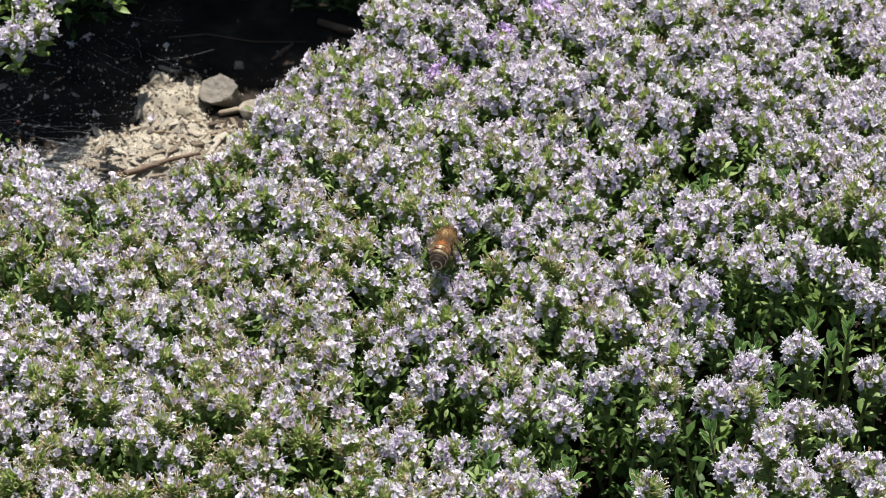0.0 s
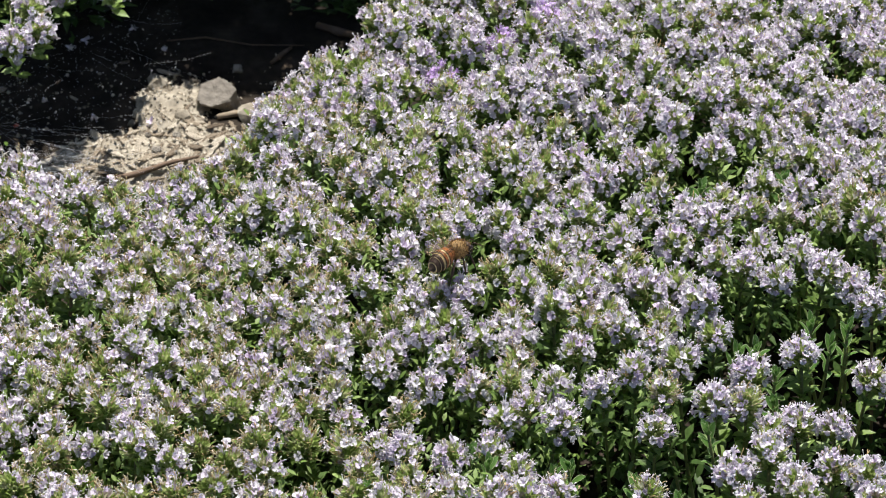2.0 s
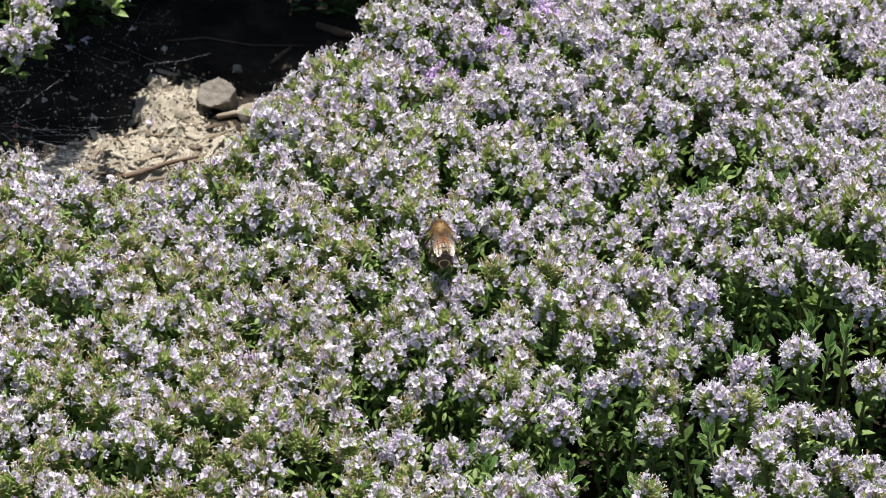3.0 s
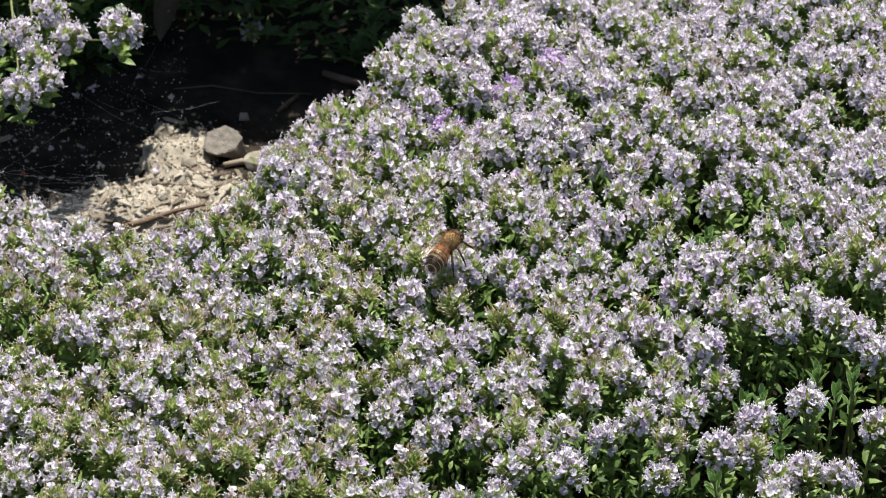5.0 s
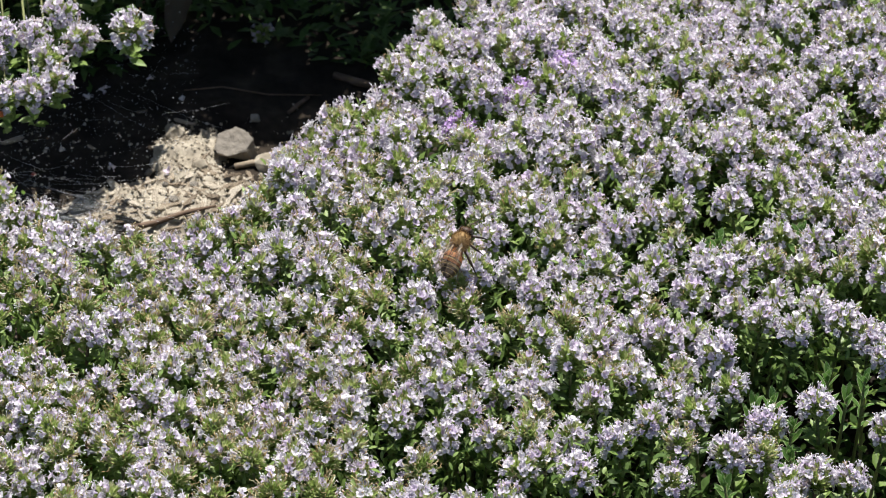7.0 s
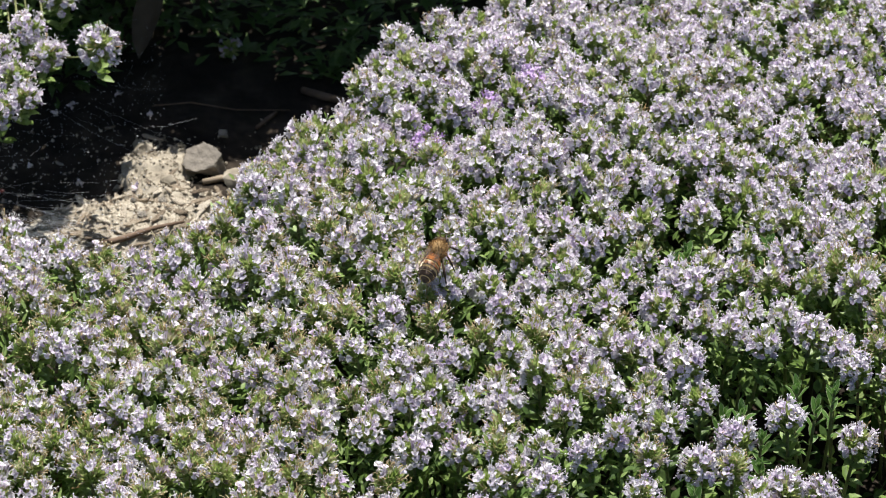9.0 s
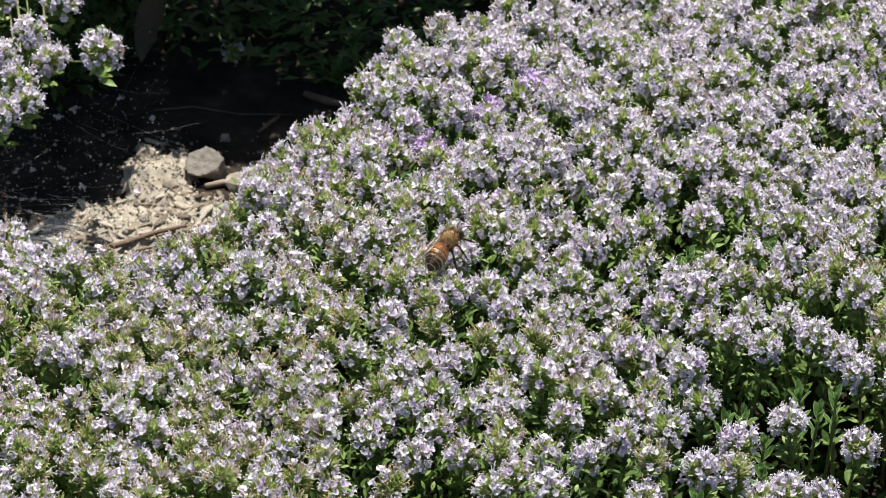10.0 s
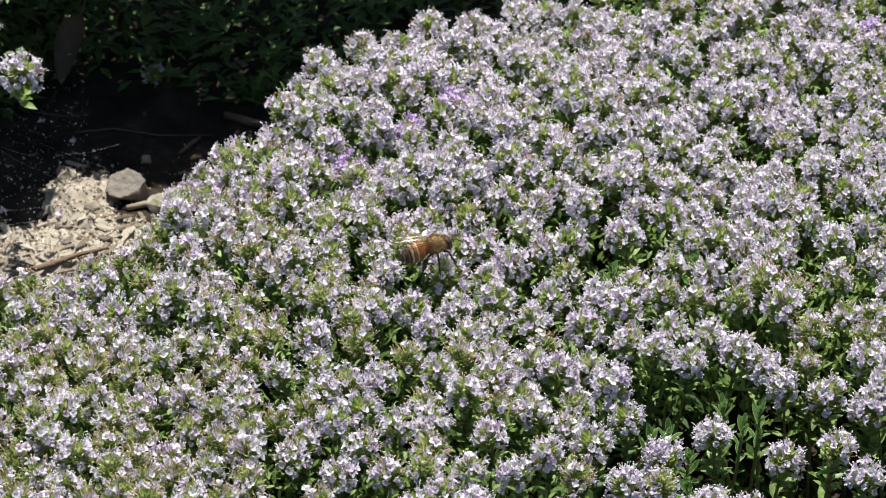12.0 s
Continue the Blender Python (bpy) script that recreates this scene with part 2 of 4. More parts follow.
def calyx(shape, at, length, r, mat):
    """A ribbed little cup with five teeth, along +z."""
    a0 = r.uniform(0, 6)
    ring = [(math.cos(a0 + 1.2566 * i), math.sin(a0 + 1.2566 * i)) for i in range(5)]
    lo, hi = 0.32 * MM, r.uniform(0.45, 0.6) * MM
    v = [(x * lo, y * lo, 0) for x, y in ring] + [(x * hi, y * hi, length * 0.7) for x, y in ring]
    v += [(hi * 1.25 * math.cos(a0 + 1.2566 * (i + 0.5)), hi * 1.25 * math.sin(a0 + 1.2566 * (i + 0.5)), length * r.uniform(0.85, 1.12)) for i in range(5)]
    shape.add(v, [(i, (i + 1) % 5, 5 + (i + 1) % 5, 5 + i) for i in range(5)] + [(5 + i, 5 + (i + 1) % 5, 10 + i) for i in range(5)], mat, at)


def head_design(seed, bloom, dry, plain=False):
    """A flower head on its stem: the green mesh of cups and bracts, the stem, and the poses of its blossoms."""
    r = random.Random(seed)
    green, stem, poses = Shape(), Shape(), []
    n = 30 if plain else r.randint(54, 60)
    tall = r.uniform(1.2, 1.6)
    hub = Vector((0, 0, 2.2 * MM))
    for i in range(n):
        z = 1 - 1.5 * (i + 0.5) / n
        a = i * 2.39996 + r.uniform(-0.3, 0.3)
        flat = math.sqrt(max(0, 1 - z * z))
        d = Vector((math.cos(a) * flat, math.sin(a) * flat, z * 0.8 + 0.62)).normalized()
        base = hub + Vector((flat * math.cos(a), flat * math.sin(a), z * tall * 1.3 + 0.2)) * r.uniform(1.1, 2.0) * MM
        ln = r.uniform(1.6, 2.4) * MM
        calyx(green, Matrix.Translation(base) @ aim(d), ln, r, 3 if z > 0.6 and r.random() < 0.25 else 0)
        want = bloom * (1.15 if -0.35 < z < 0.7 else 0.85)
        tip = base + d * ln
        if r.random() < want:
            dd = (d + Vector((r.uniform(-0.35, 0.35), r.uniform(-0.35, 0.35), r.uniform(-0.45, 0.25)))).normalized()
            poses.append(Matrix.Translation(tip + d * 0.3 * MM) @ aim(dd) @ pose(0, 0, 0, 0, 0, r.uniform(-40, 40)) @ Matrix.Scale(r.uniform(0.6, 0.86), 4))
        elif r.random() < dry:
            for _ in range(2):
                c = Vector((r.uniform(-1, 1), r.uniform(-1, 1), r.uniform(0, 1))).normalized()
                p1 = tip + d * 0.8 * MM + c * 0.3 * MM
                p2 = p1 + (d * 0.2 + c) * 0.7 * MM
                tube(green, [tip - d * 0.3 * MM, p1, p2, p2 - d * 0.5 * MM + c * 0.2 * MM], [0.09 * MM, 0.09 * MM, 0.08 * MM, 0.05 * MM], 3, 1)
    # stamens that stand out and curl over at the tip
    for i in range(0 if plain else 20):
        a, z = r.uniform(0, 6.283), r.uniform(-0.3, 1)
        d = Vector((math.cos(a) * math.sqrt(1 - z * z), math.sin(a) * math.sqrt(1 - z * z), z * 0.8 + 0.45)).normalized()
        c = Vector((r.uniform(-1, 1), r.uniform(-1, 1), r.uniform(-0.8, 0.5))).normalized()
        p0 = hub + Vector((d.x, d.y, d.z * tall)) * r.uniform(3.5, 4.1) * MM
        p1 = p0 + (d + Vector((0, 0, 0.3))) * r.uniform(0.6, 1.2) * MM
        p2 = p1 + (c + d * 0.4) * 0.5 * MM
        kind = 4 if r.random() > dry else 1
        tube(green, [p0, p1, p2], [0.06 * MM, 0.07 * MM, 0.07 * MM], 3, kind)
        q = 0.19 * MM
        green.add([p2 + Vector(p) * q for p in ((1.2, 0, -0.6), (-0.7, 1.1, -0.5), (-0.7, -1.1, -0.5), (0, 0, 1.2))], [(0, 1, 3), (1, 2, 3), (2, 0, 3), (2, 1, 0)], kind)
    # a collar of small blunt leaves below the cups, and a few bracts among them
    for i in range(12 if plain else 22):
        a = i * 2.4 + r.uniform(-0.3, 0.3)
        inner = i % 3 == 0
        at = Matrix.Translation((0, 0, (r.uniform(-1.0, 1.2) if inner else r.uniform(-8.0, -1.5)) * MM)) @ Matrix.Rotation(a, 4, "Z") @ pose(0, 0, 0, r.uniform(45, 75) if inner else r.uniform(15, 60))
        leaf(green, at, r.uniform(3.2, 4.8) * MM, r.uniform(1.4, 2.1) * MM, 0.12, 0.35, 2, 4)
    bend = Vector((r.uniform(-5, 5), r.uniform(-5, 5), 0)) * MM
    line = [bend * s * s + Vector((0, 0, -46 * MM * s + 2.5 * MM)) for s in np.linspace(0, 1, 6)]
    tube(stem, line, [0.4 * MM, 0.4 * MM, 0.42 * MM, 0.45 * MM, 0.5 * MM, 0.55 * MM], 5, 0)
    for k in range(6):
        s = 0.14 + 0.1 * k
        p = bend * s * s + Vector((0, 0, -46 * MM * s + 2.5 * MM))
        for side in (0, 180):
            at = Matrix.Translation(p) @ pose(0, 0, 0, 0, 0, 90 * (k % 2) + side + r.uniform(-15, 15)) @ pose(0, 0, 0, r.uniform(25, 70))
            leaf(stem, at, r.uniform(3.8, 5.4) * MM, r.uniform(1.6, 2.3) * MM, 0.15, 0.3, 1, 4)
    return green, stem, poses


BLOOMS = [blossom_shape(random.Random(50 + i)) for i in range(6)]
MASS_BLOOMS = [blossom_shape(random.Random(70 + i), 2) for i in range(4)]
PLAIN_BLOOM = blossom_shape(random.Random(61), 0)
BLOOM_MESHES = [b.mesh("blossom", [PETAL, ANTHER]) for b in BLOOMS]
DEEP_MESHES = [b.mesh("blossom", [DEEP_PETAL, ANTHER]) for b in BLOOMS]
# full bloom, half bloom, and mostly spent heads
KINDS = {"full": [head_design(100 + i, 0.56, 0.12) for i in range(6)],
         "half": [head_design(200 + i, 0.36, 0.36) for i in range(6)],
         "spent": [head_design(300 + i, 0.15, 0.6) for i in range(5)],
         "purple": [head_design(400 + i, 0.55, 0.1) for i in range(2)]}
MADE = {k: [(g.mesh("flower_head", [CALYX, SPENT, BRACT, BUD, FILAMENT]), s.mesh("stem", [STEM, LEAF]), p) for g, s, p in v] for k, v in KINDS.items()}


def whole_head(design, kind="full", plain=False, stalk=True):
    """One head with its blossoms, and its stem if it shows, in one shape. Materials: cup, dry, leaf, stem, petal, anther, deep petal, bud, filament."""
    g, stem, poses = design
    w = Shape()
    w.join(g, Matrix.Identity(4))
    w.m = [{3: 7, 4: 8}.get(m, m) for m in w.m]
    if stalk:
        k = len(w.m)
        w.join(stem, Matrix.Identity(4))
        w.m[k:] = [3 if m == 0 else 2 for m in w.m[k:]]
    for j, p in enumerate(poses):
        k = len(w.m)
        w.join(PLAIN_BLOOM if plain else MASS_BLOOMS[j % 4], p)
        w.m[k:] = [(6 if kind == "purple" and m == 0 else m + 4) for m in w.m[k:]]
    return w


WHOLE_MATS = [CALYX, SPENT, BRACT, STEM, LOOSE_PETAL, ANTHER, DEEP_PETAL, BUD, FILAMENT]


def add_head(plant, kind, at, r):
    """A flower head as a part of its plant, with its stem and blossoms as pieces."""
    g, s, poses = r.choice(MADE[kind])
    head = part("flower_head", g, plant, at)
    part("stem", s, head)
    for p in poses:
        part("blossom", r.choice(DEEP_MESHES if kind == "purple" else BLOOM_MESHES), head, p)
    return head


EDGE = [(-0.118, 0.073), (-0.106, 0.066), (-0.098, 0.056), (-0.092, 0.051), (-0.08, 0.049), (-0.068, 0.048), (-0.060, 0.051),
        (-0.054, 0.061), (-0.045, 0.072), (-0.040, 0.081), (-0.031, 0.095), (-0.027, 0.105), (-0.017, 0.111), (-0.013, 0.125),
        (-0.004, 0.133), (0.004, 0.139), (0.023, 0.150), (0.036, 0.154), (0.055, 0.158), (0.076, 0.172), (0.107, 0.192), (0.154, 0.216)]


def edge(x):
    """How far back the mat reaches at x."""
    return float(np.interp(x, [e[0] for e in EDGE], [e[1] for e in EDGE]))


def mat_height(x, y):
    """Height of the flower heads of the main mat: level with soft swells, sinking towards its edge."""
    d = max(edge(x) - y, 0.0)
    return MAT + 0.0025 * math.sin(x * 61 + 2) * math.sin(y * 53 + 1) + 0.0012 * math.sin(x * 190 + y * 170) - 0.016 * math.exp(-d / 0.016)


def scatter(x0, x1, y0, y1, gap, keep, seed):
    """Places at least gap apart, by dart throwing."""
    r, got, grid = random.Random(seed), [], {}
    for _ in range(int(14 * (x1 - x0) * (y1 - y0) / gap ** 2)):
        x, y = r.uniform(x0, x1), r.uniform(y0, y1)
        c = (int(x // gap), int(y // gap))
        if all((x - a) ** 2 + (y - b) ** 2 >= gap * gap for i in (-1, 0, 1) for j in (-1, 0, 1) for a, b in grid.get((c[0] + i, c[1] + j), ())) and keep(x, y):
            got.append((x, y))
            grid.setdefault(c, []).append((x, y))
    return got


def foliage(name, places, height, seed, count=5, low=0.25, high=0.86, big=1.0, steep=(-10, 60), mat=LEAF):
    """The undergrowth of a plant: leaves beyond counting on hidden twigs."""
    r, s = random.Random(seed), Shape()
    for x, y in places:
        top = height(x, y)
        for _ in range(count):
            z = r.uniform(low, high) * top
            at = Matrix.Translation((x + r.uniform(-4, 4) * MM, y + r.uniform(-4, 4) * MM, z)) @ pose(0, 0, 0, 0, 0, r.uniform(0, 360)) @ pose(0, 0, 0, r.uniform(*steep))
            leaf(s, at, big * r.uniform(4, 7) * MM, big * r.uniform(1.7, 2.6) * MM, 0.15, 0.3, 0, 4 if big < 1 else 3)
    return s.mesh(name, [mat])


# ---------------------------------------------------------------- ground
def bare(x, y):
    """Height of the bare soil: lumps, and a crumbly rise beside the stone."""
    z = 0.004 * noise.noise((x * 30, y * 30, 0.5)) + 0.0018 * noise.noise((x * 110, y * 110, 4.2)) + 0.0009 * noise.noise((x * 320, y * 320, 9.7))
    near = max(0.0, 1 - math.hypot(x, y - 0.1) / 0.6)
    return z * near


def build_ground():
    fine_x, fine_y = np.arange(-0.16, 0.03, 0.0014), np.arange(0.03, 0.27, 0.0014)
    far = np.array([0.35, 0.5, 0.8, 1.5, 4, 15, 80])
    xs = np.concatenate((-far[::-1], [-0.25, -0.2], fine_x, [0.06, 0.1, 0.15, 0.2, 0.25], far))
    ys = np.concatenate((-far[::-1], [-0.25, -0.15, -0.05, 0], fine_y, [0.29, 0.31], far))
    s = Shape()
    s.v = [(x, y, bare(x, y)) for y in ys for x in xs]
    n = len(xs)
    s.f = [(j * n + i, j * n + i + 1, (j + 1) * n + i + 1, (j + 1) * n + i) for j in range(len(ys) - 1) for i in range(n - 1)]
    s.m = [0] * len(s.f)
    return tagged(new("ground", s.mesh("ground", [SHADED_SOIL])), "crumbly garden soil with deep shade put into its colour", "soil", kind="structure")


build_ground()


def heap(x, y):
    """Height of the crumbled pale soil, outlined to match the sunlit patch of ground."""
    rim = 1 + 0.22 * noise.noise((x * 70, y * 70, 2.2)) + 0.1 * noise.noise((x * 200, y * 200, 5.0))
    u = math.hypot((x + 0.067) / 0.027, (y - 0.105) / 0.0175) / rim
    v = math.hypot((x + 0.0695) / 0.0105, (y - 0.129) / 0.0145) / rim
    z = 0.0045 * (1 - u * u) + 0.0012
    if v < 1:
        z = max(z, 0.0) + 0.0045 * (1 - v * v)
    z += 0.0016 * noise.noise((x * 130, y * 130, 1.7)) + 0.0011 * noise.noise((x * 360, y * 360, 8.1)) + 0.0009 * noise.noise((x * 800, y * 800, 3.3))
    return z if min(u, v) < 1.15 else -0.01


def ground_at(x, y):
    return max(bare(x, y), heap(x, y))


def build_heap():
    xs, ys = np.arange(-0.135, -0.028, 0.0009), np.arange(0.078, 0.165, 0.0009)
    s = Shape()
    s.v = [(x, y, max(heap(x, y), -0.006)) for y in ys for x in xs]
    n = len(xs)
    s.f = [(j * n + i, j * n + i + 1, (j + 1) * n + i + 1, (j + 1) * n + i) for j in range(len(ys) - 1) for i in range(n - 1)
           if max(s.v[j * n + i][2], s.v[(j + 1) * n + i + 1][2]) > -0.004]
    s.m = [0] * len(s.f)
    return tagged(new("dry_soil", s.mesh("dry_soil", [SOIL])), "pale dry soil crumbled over the ground, outlined as its sunlit patch", "soil")


build_heap()

# ---------------------------------------------------------------- the flowering mat
thyme = tagged(new("creeping_thyme"), "low creeping thyme mat covered in pale lilac blossoms", "thyme plant")
pick = random.Random(11)
PLACED = []


def plant(kind, places):
    """Heads of one stage of bloom, at places in millimetres."""
    for x, y in places:
        x, y = x * MM, y * MM
        if y > edge(x) - 0.008 or any(math.hypot(x - a * MM, y - b * MM) < (q - 0.5) * MM for a, b, q in GAPS):
            continue
        PLACED.append((x, y))
        r = random.Random(round(x * 1e5) * 7919 + round(y * 1e5))
        z = mat_height(x, y) + r.uniform(-2.5, 2.0) * MM
        out = max(0.0, 1 - (edge(x) - y) / 0.03)
        at = pose(x, y, z - (6.0 + 5.0 * out) * MM, -14 * out + r.uniform(-9, 9), r.uniform(-9, 9), r.uniform(0, 360)) @ Matrix.Scale(r.uniform(0.88, 1.1), 4)
        stage = kind
        if x < -0.012 - 0.25 * y and r.random() < (0.8 if y < -0.025 else 0.5):
            stage = {"full": "half", "half": "spent"}.get(kind, kind)
        if y > 0.05 and x > -0.01 and kind == "half" and r.random() < 0.6:
            stage = "full"
        HEADS.append((stage, at, r.randrange(1000)))


# dark gaps in the bloom, in millimetres with their radius
GAPS = [(10, 3, 6.4), (90, 1, 6.3), (39, -71, 10.3), (8, -51, 5.7), (86, -31, 5.7), (89, -24, 5.2), (-1, 13, 3.7),
        (-47, -63, 4.0), (59, 34, 5.7), (6, -28, 2.9), (68, -25, 5.7), (35, -70, 6.9), (82, -23, 4.6), (-85, -19, 3.4),
        (-12, -48, 4.0), (-0, -56, 4.6), (-31, -39, 3.4), (51, -70, 5.7), (-27, -71, 5.7), (71, 34, 3.4), (26, -68, 5.2),
        (57, 55, 2.9), (37, -35, 2.9), (83, -9, 2.9), (-20, -30, 3.4), (-91, -66, 3.4), (75, -30, 3.4), (60, 32, 4.6),
        (-95, -9, 2.3),
        (0, 31, 2.8), (0, 24, 2.6), (7, 8, 3.8), (9, 2, 2.6), (89, -30, 3.8), (81, -11, 3.2), (38, -55, 4.5), (32, -51, 3.4),
        (45, -64, 4.5), (77, -39, 4.0), (-53, -55, 2.4), (-36, -36, 2.4), (-11, -40, 2.6), (-80, -18, 2.2), (64, -14, 3.0), (10, -55, 3.4), (61, 51, 3.0)]


HEADS = []
plant("full", [
    (-80, -84), (91, -82), (18, -82), (2, -77), (75, -76), (62, -73), (91, -71), (16, -71), (2, -67), (-8, -66), (-75, -64),
    (25, -58), (46, -58), (71, -57), (77, -56), (85, -55), (59, -52), (-58, -52), (-20, -52), (-93, -49), (111, -47), (35, -46),
    (-53, -45), (42, -44), (-23, -44), (-81, -44), (-68, -42), (25, -41), (-3, -41), (-61, -40), (68, -40), (52, -39), (-14, -37),
    (94, -36), (79, -35), (30, -32), (-86, -30), (60, -28), (-4, -27), (-37, -27), (17, -27), (115, -21), (-24, -21), (1, -20),
])
plant("full", [
    (57, -18), (-7, -16), (96, -16), (118, -16), (6, -12), (19, -11), (-83, -11), (31, -10), (46, -10), (92, -9), (75, -9),
    (116, -9), (39, -7), (86, -6), (-77, -5), (53, -4), (68, -3), (-43, -2), (-9, 2), (81, 3), (72, 4), (17, 5),
    (-39, 6), (26, 6), (98, 7), (-50, 8), (53, 8), (-77, 9), (41, 9), (62, 11), (5, 11), (24, 16), (14, 16),
    (-46, 16), (56, 17), (-54, 17), (-41, 19), (45, 19), (-65, 21), (83, 24), (92, 25), (7, 26), (-32, 27), (-57, 28),
])
plant("full", [
    (-91, 28), (99, 29), (37, 31), (18, 34), (-67, 34), (112, 34), (-39, 40), (64, 40), (100, 41), (51, 41), (93, 42),
    (40, 44), (121, 44), (-55, 44), (12, 48), (107, 48), (82, 48), (55, 50), (-32, 51), (68, 52), (-41, 52), (94, 52),
    (-47, 53), (22, 55), (-102, 55), (117, 56), (37, 56), (49, 58), (124, 59), (-25, 64), (-34, 66), (102, 67), (76, 67),
    (57, 67), (69, 72), (95, 72), (19, 72), (122, 73), (-18, 73), (-12, 81), (90, 82), (118, 83), (-5, 83), (36, 85),
])
plant("full", [
    (101, 85), (-26, 88), (-18, 92), (54, 92), (121, 92), (114, 94), (96, 94), (7, 95), (-7, 96), (128, 106), (3, 106),
    (55, 107), (107, 108), (94, 112), (-1, 114), (-13, 115), (80, 116), (100, 117), (118, 118), (64, 119), (109, 123), (92, 123),
    (84, 125), (19, 127), (44, 128), (123, 129), (51, 134), (75, 134), (28, 135), (38, 138), (66, 139),
])
plant("half", [
    (11, -84), (77, -83), (65, -82), (-28, -82), (-56, -81), (43, -81), (-11, -80), (-90, -79), (-65, -79), (-19, -79), (25, -78),
    (33, -78), (-76, -76), (83, -74), (-37, -72), (-65, -69), (70, -68), (-83, -66), (-39, -65), (-20, -63), (-29, -61), (-44, -57),
    (-72, -56), (13, -56), (-8, -55), (-51, -54), (66, -51), (19, -51), (-29, -50), (-32, -42), (7, -41), (105, -39), (-74, -37),
    (-92, -37), (39, -36), (-30, -34), (-55, -34), (-47, -33), (-67, -33), (9, -29), (-93, -27), (49, -22), (-11, -21), (25, -21),
])
plant("half", [
    (16, -18), (37, -18), (106, -17), (-52, -17), (-44, -15), (-95, -14), (-65, -14), (-37, -11), (-1, -11), (-89, -8), (-59, -7),
    (-23, -6), (-95, -1), (-32, -1), (-70, 0), (-85, 2), (-25, 3), (63, 3), (-65, 5), (-18, 9), (32, 9), (119, 10),
    (-32, 12), (-7, 12), (87, 13), (-84, 15), (-97, 16), (71, 18), (111, 22), (22, 25), (65, 25), (-73, 26), (-82, 27),
    (-12, 28), (50, 28), (74, 28), (-47, 31), (-1, 32), (-97, 33), (32, 38), (-30, 39), (24, 39), (-14, 43), (-6, 43),
])
plant("half", [
    (4, 44), (74, 47), (19, 48), (27, 49), (-14, 56), (-2, 58), (30, 67), (38, 68), (8, 69), (-8, 70), (112, 72),
    (25, 79), (50, 81), (69, 89), (83, 90), (41, 97), (87, 100), (67, 102), (11, 106), (74, 107), (71, 118), (34, 120),
    (9, 121), (52, 123),
])
plant("spent", [
    (-4, -80), (-48, -78), (-60, -63), (-39, -45), (-24, 20), (-23, 33),
])
plant("purple", [
    (0, 76), (15, 87), (26, 95), (131, 123),
])

def room(x, y, gap):
    return all((x - a) ** 2 + (y - b) ** 2 > gap * gap for a, b in PLACED)


def in_view(x, y):
    return -0.104 < x < 0.13 and -0.088 < y < 0.145


def open_part(x, y):
    """Where the mat stands open between its heads."""
    return (x > 0.05 and y < -0.008) or (x > 0.028 and y < -0.052)


def far_part(x, y):
    """Where the bloom is closest, towards the back."""
    return -0.02 < x < 0.13 and 0.05 < y < 0.19


# between and beyond them the mat goes on, less open
for x, y in scatter(-0.14, 0.165, -0.12, 0.21, 0.0068, lambda x, y: y < edge(x) - 0.011 and not (open_part(x, y) and in_view(x, y)) and room(x, y, 0.0066 if far_part(x, y) or x < 0 else 0.0078 if in_view(x, y) else 0.011)
                    and all(math.hypot(x - a * MM, y - b * MM) > (q + (2.6 if x > -0.02 else 1.0)) * MM for a, b, q in GAPS), 5):
    r = random.Random(round(x * 1e5) * 31 + round(y * 1e5))
    at = pose(x, y, mat_height(x, y) - (4.0 if far_part(x, y) else 6.0 if in_view(x, y) else 4.5) * MM, r.uniform(-9, 9), r.uniform(-9, 9), r.uniform(0, 360)) @ Matrix.Scale(r.uniform(0.85, 1.05), 4)
    HEADS.append((pick.choice(("full", "full", "half") if far_part(x, y) else ("half", "half", "spent")), at, r.randrange(1000)))

# the heads round the bee are parts of the plant, the rest one growth
HEADS.sort(key=lambda h: (h[1].translation.x - 0.005) ** 2 + (h[1].translation.y - 0.01) ** 2)
for kind, at, k in HEADS[:235]:
    add_head(thyme, kind, at, random.Random(k))
WHOLE = {k: [whole_head(d, k) for d in v] for k, v in KINDS.items()}
PLAIN = {"full": [whole_head(head_design(500 + i, 0.55, 0.1, True), "full", True) for i in range(3)],
         "half": [whole_head(head_design(510 + i, 0.4, 0.2, True), "half", True) for i in range(3)],
         "spent": [whole_head(head_design(520 + i, 0.15, 0.5, True), "spent", True) for i in range(3)]}
rest = Shape()
for kind, at, k in HEADS[235:]:
    among = WHOLE if kind == "purple" or in_view(at.translation.x, at.translation.y) else PLAIN
    rest.join(among[kind][k % len(among[kind])], at)
part("outer_bloom", rest.mesh("outer_bloom", WHOLE_MATS), thyme, label="pale lilac thyme heads in dense bloom", kind="stuff")


def under_height(x, y):
    """The leaves stand lower in the gaps, and on the side where the mat is open."""
    if any(math.hypot(x - a * MM, y - b * MM) < q * MM for a, b, q in GAPS):
        return 0.16 * mat_height(x, y)
    return mat_height(x, y) * (0.24 if open_part(x, y) else 0.85)


under = scatter(-0.15, 0.175, -0.13, 0.22, 0.0052, lambda x, y: y < edge(x) - 0.001, 6)
tips = scatter(-0.12, 0.15, -0.1, 0.2, 0.0042, lambda x, y: y < edge(x) - 0.012 and not open_part(x, y) and all(math.hypot(x - a * MM, y - b * MM) > (q + 1) * MM for a, b, q in GAPS), 9)
part("foliage", foliage("foliage", tips, mat_height, 10, 15, 0.6, 0.96, 0.43, (25, 85), BRACT), thyme, label="small fresh green leaves below the flower heads", kind="stuff")
part("foliage", foliage("foliage", under, under_height, 8, 11, 0.06, 0.97, 0.85, (20, 82)), thyme, label="small dark green thyme leaves", kind="stuff")


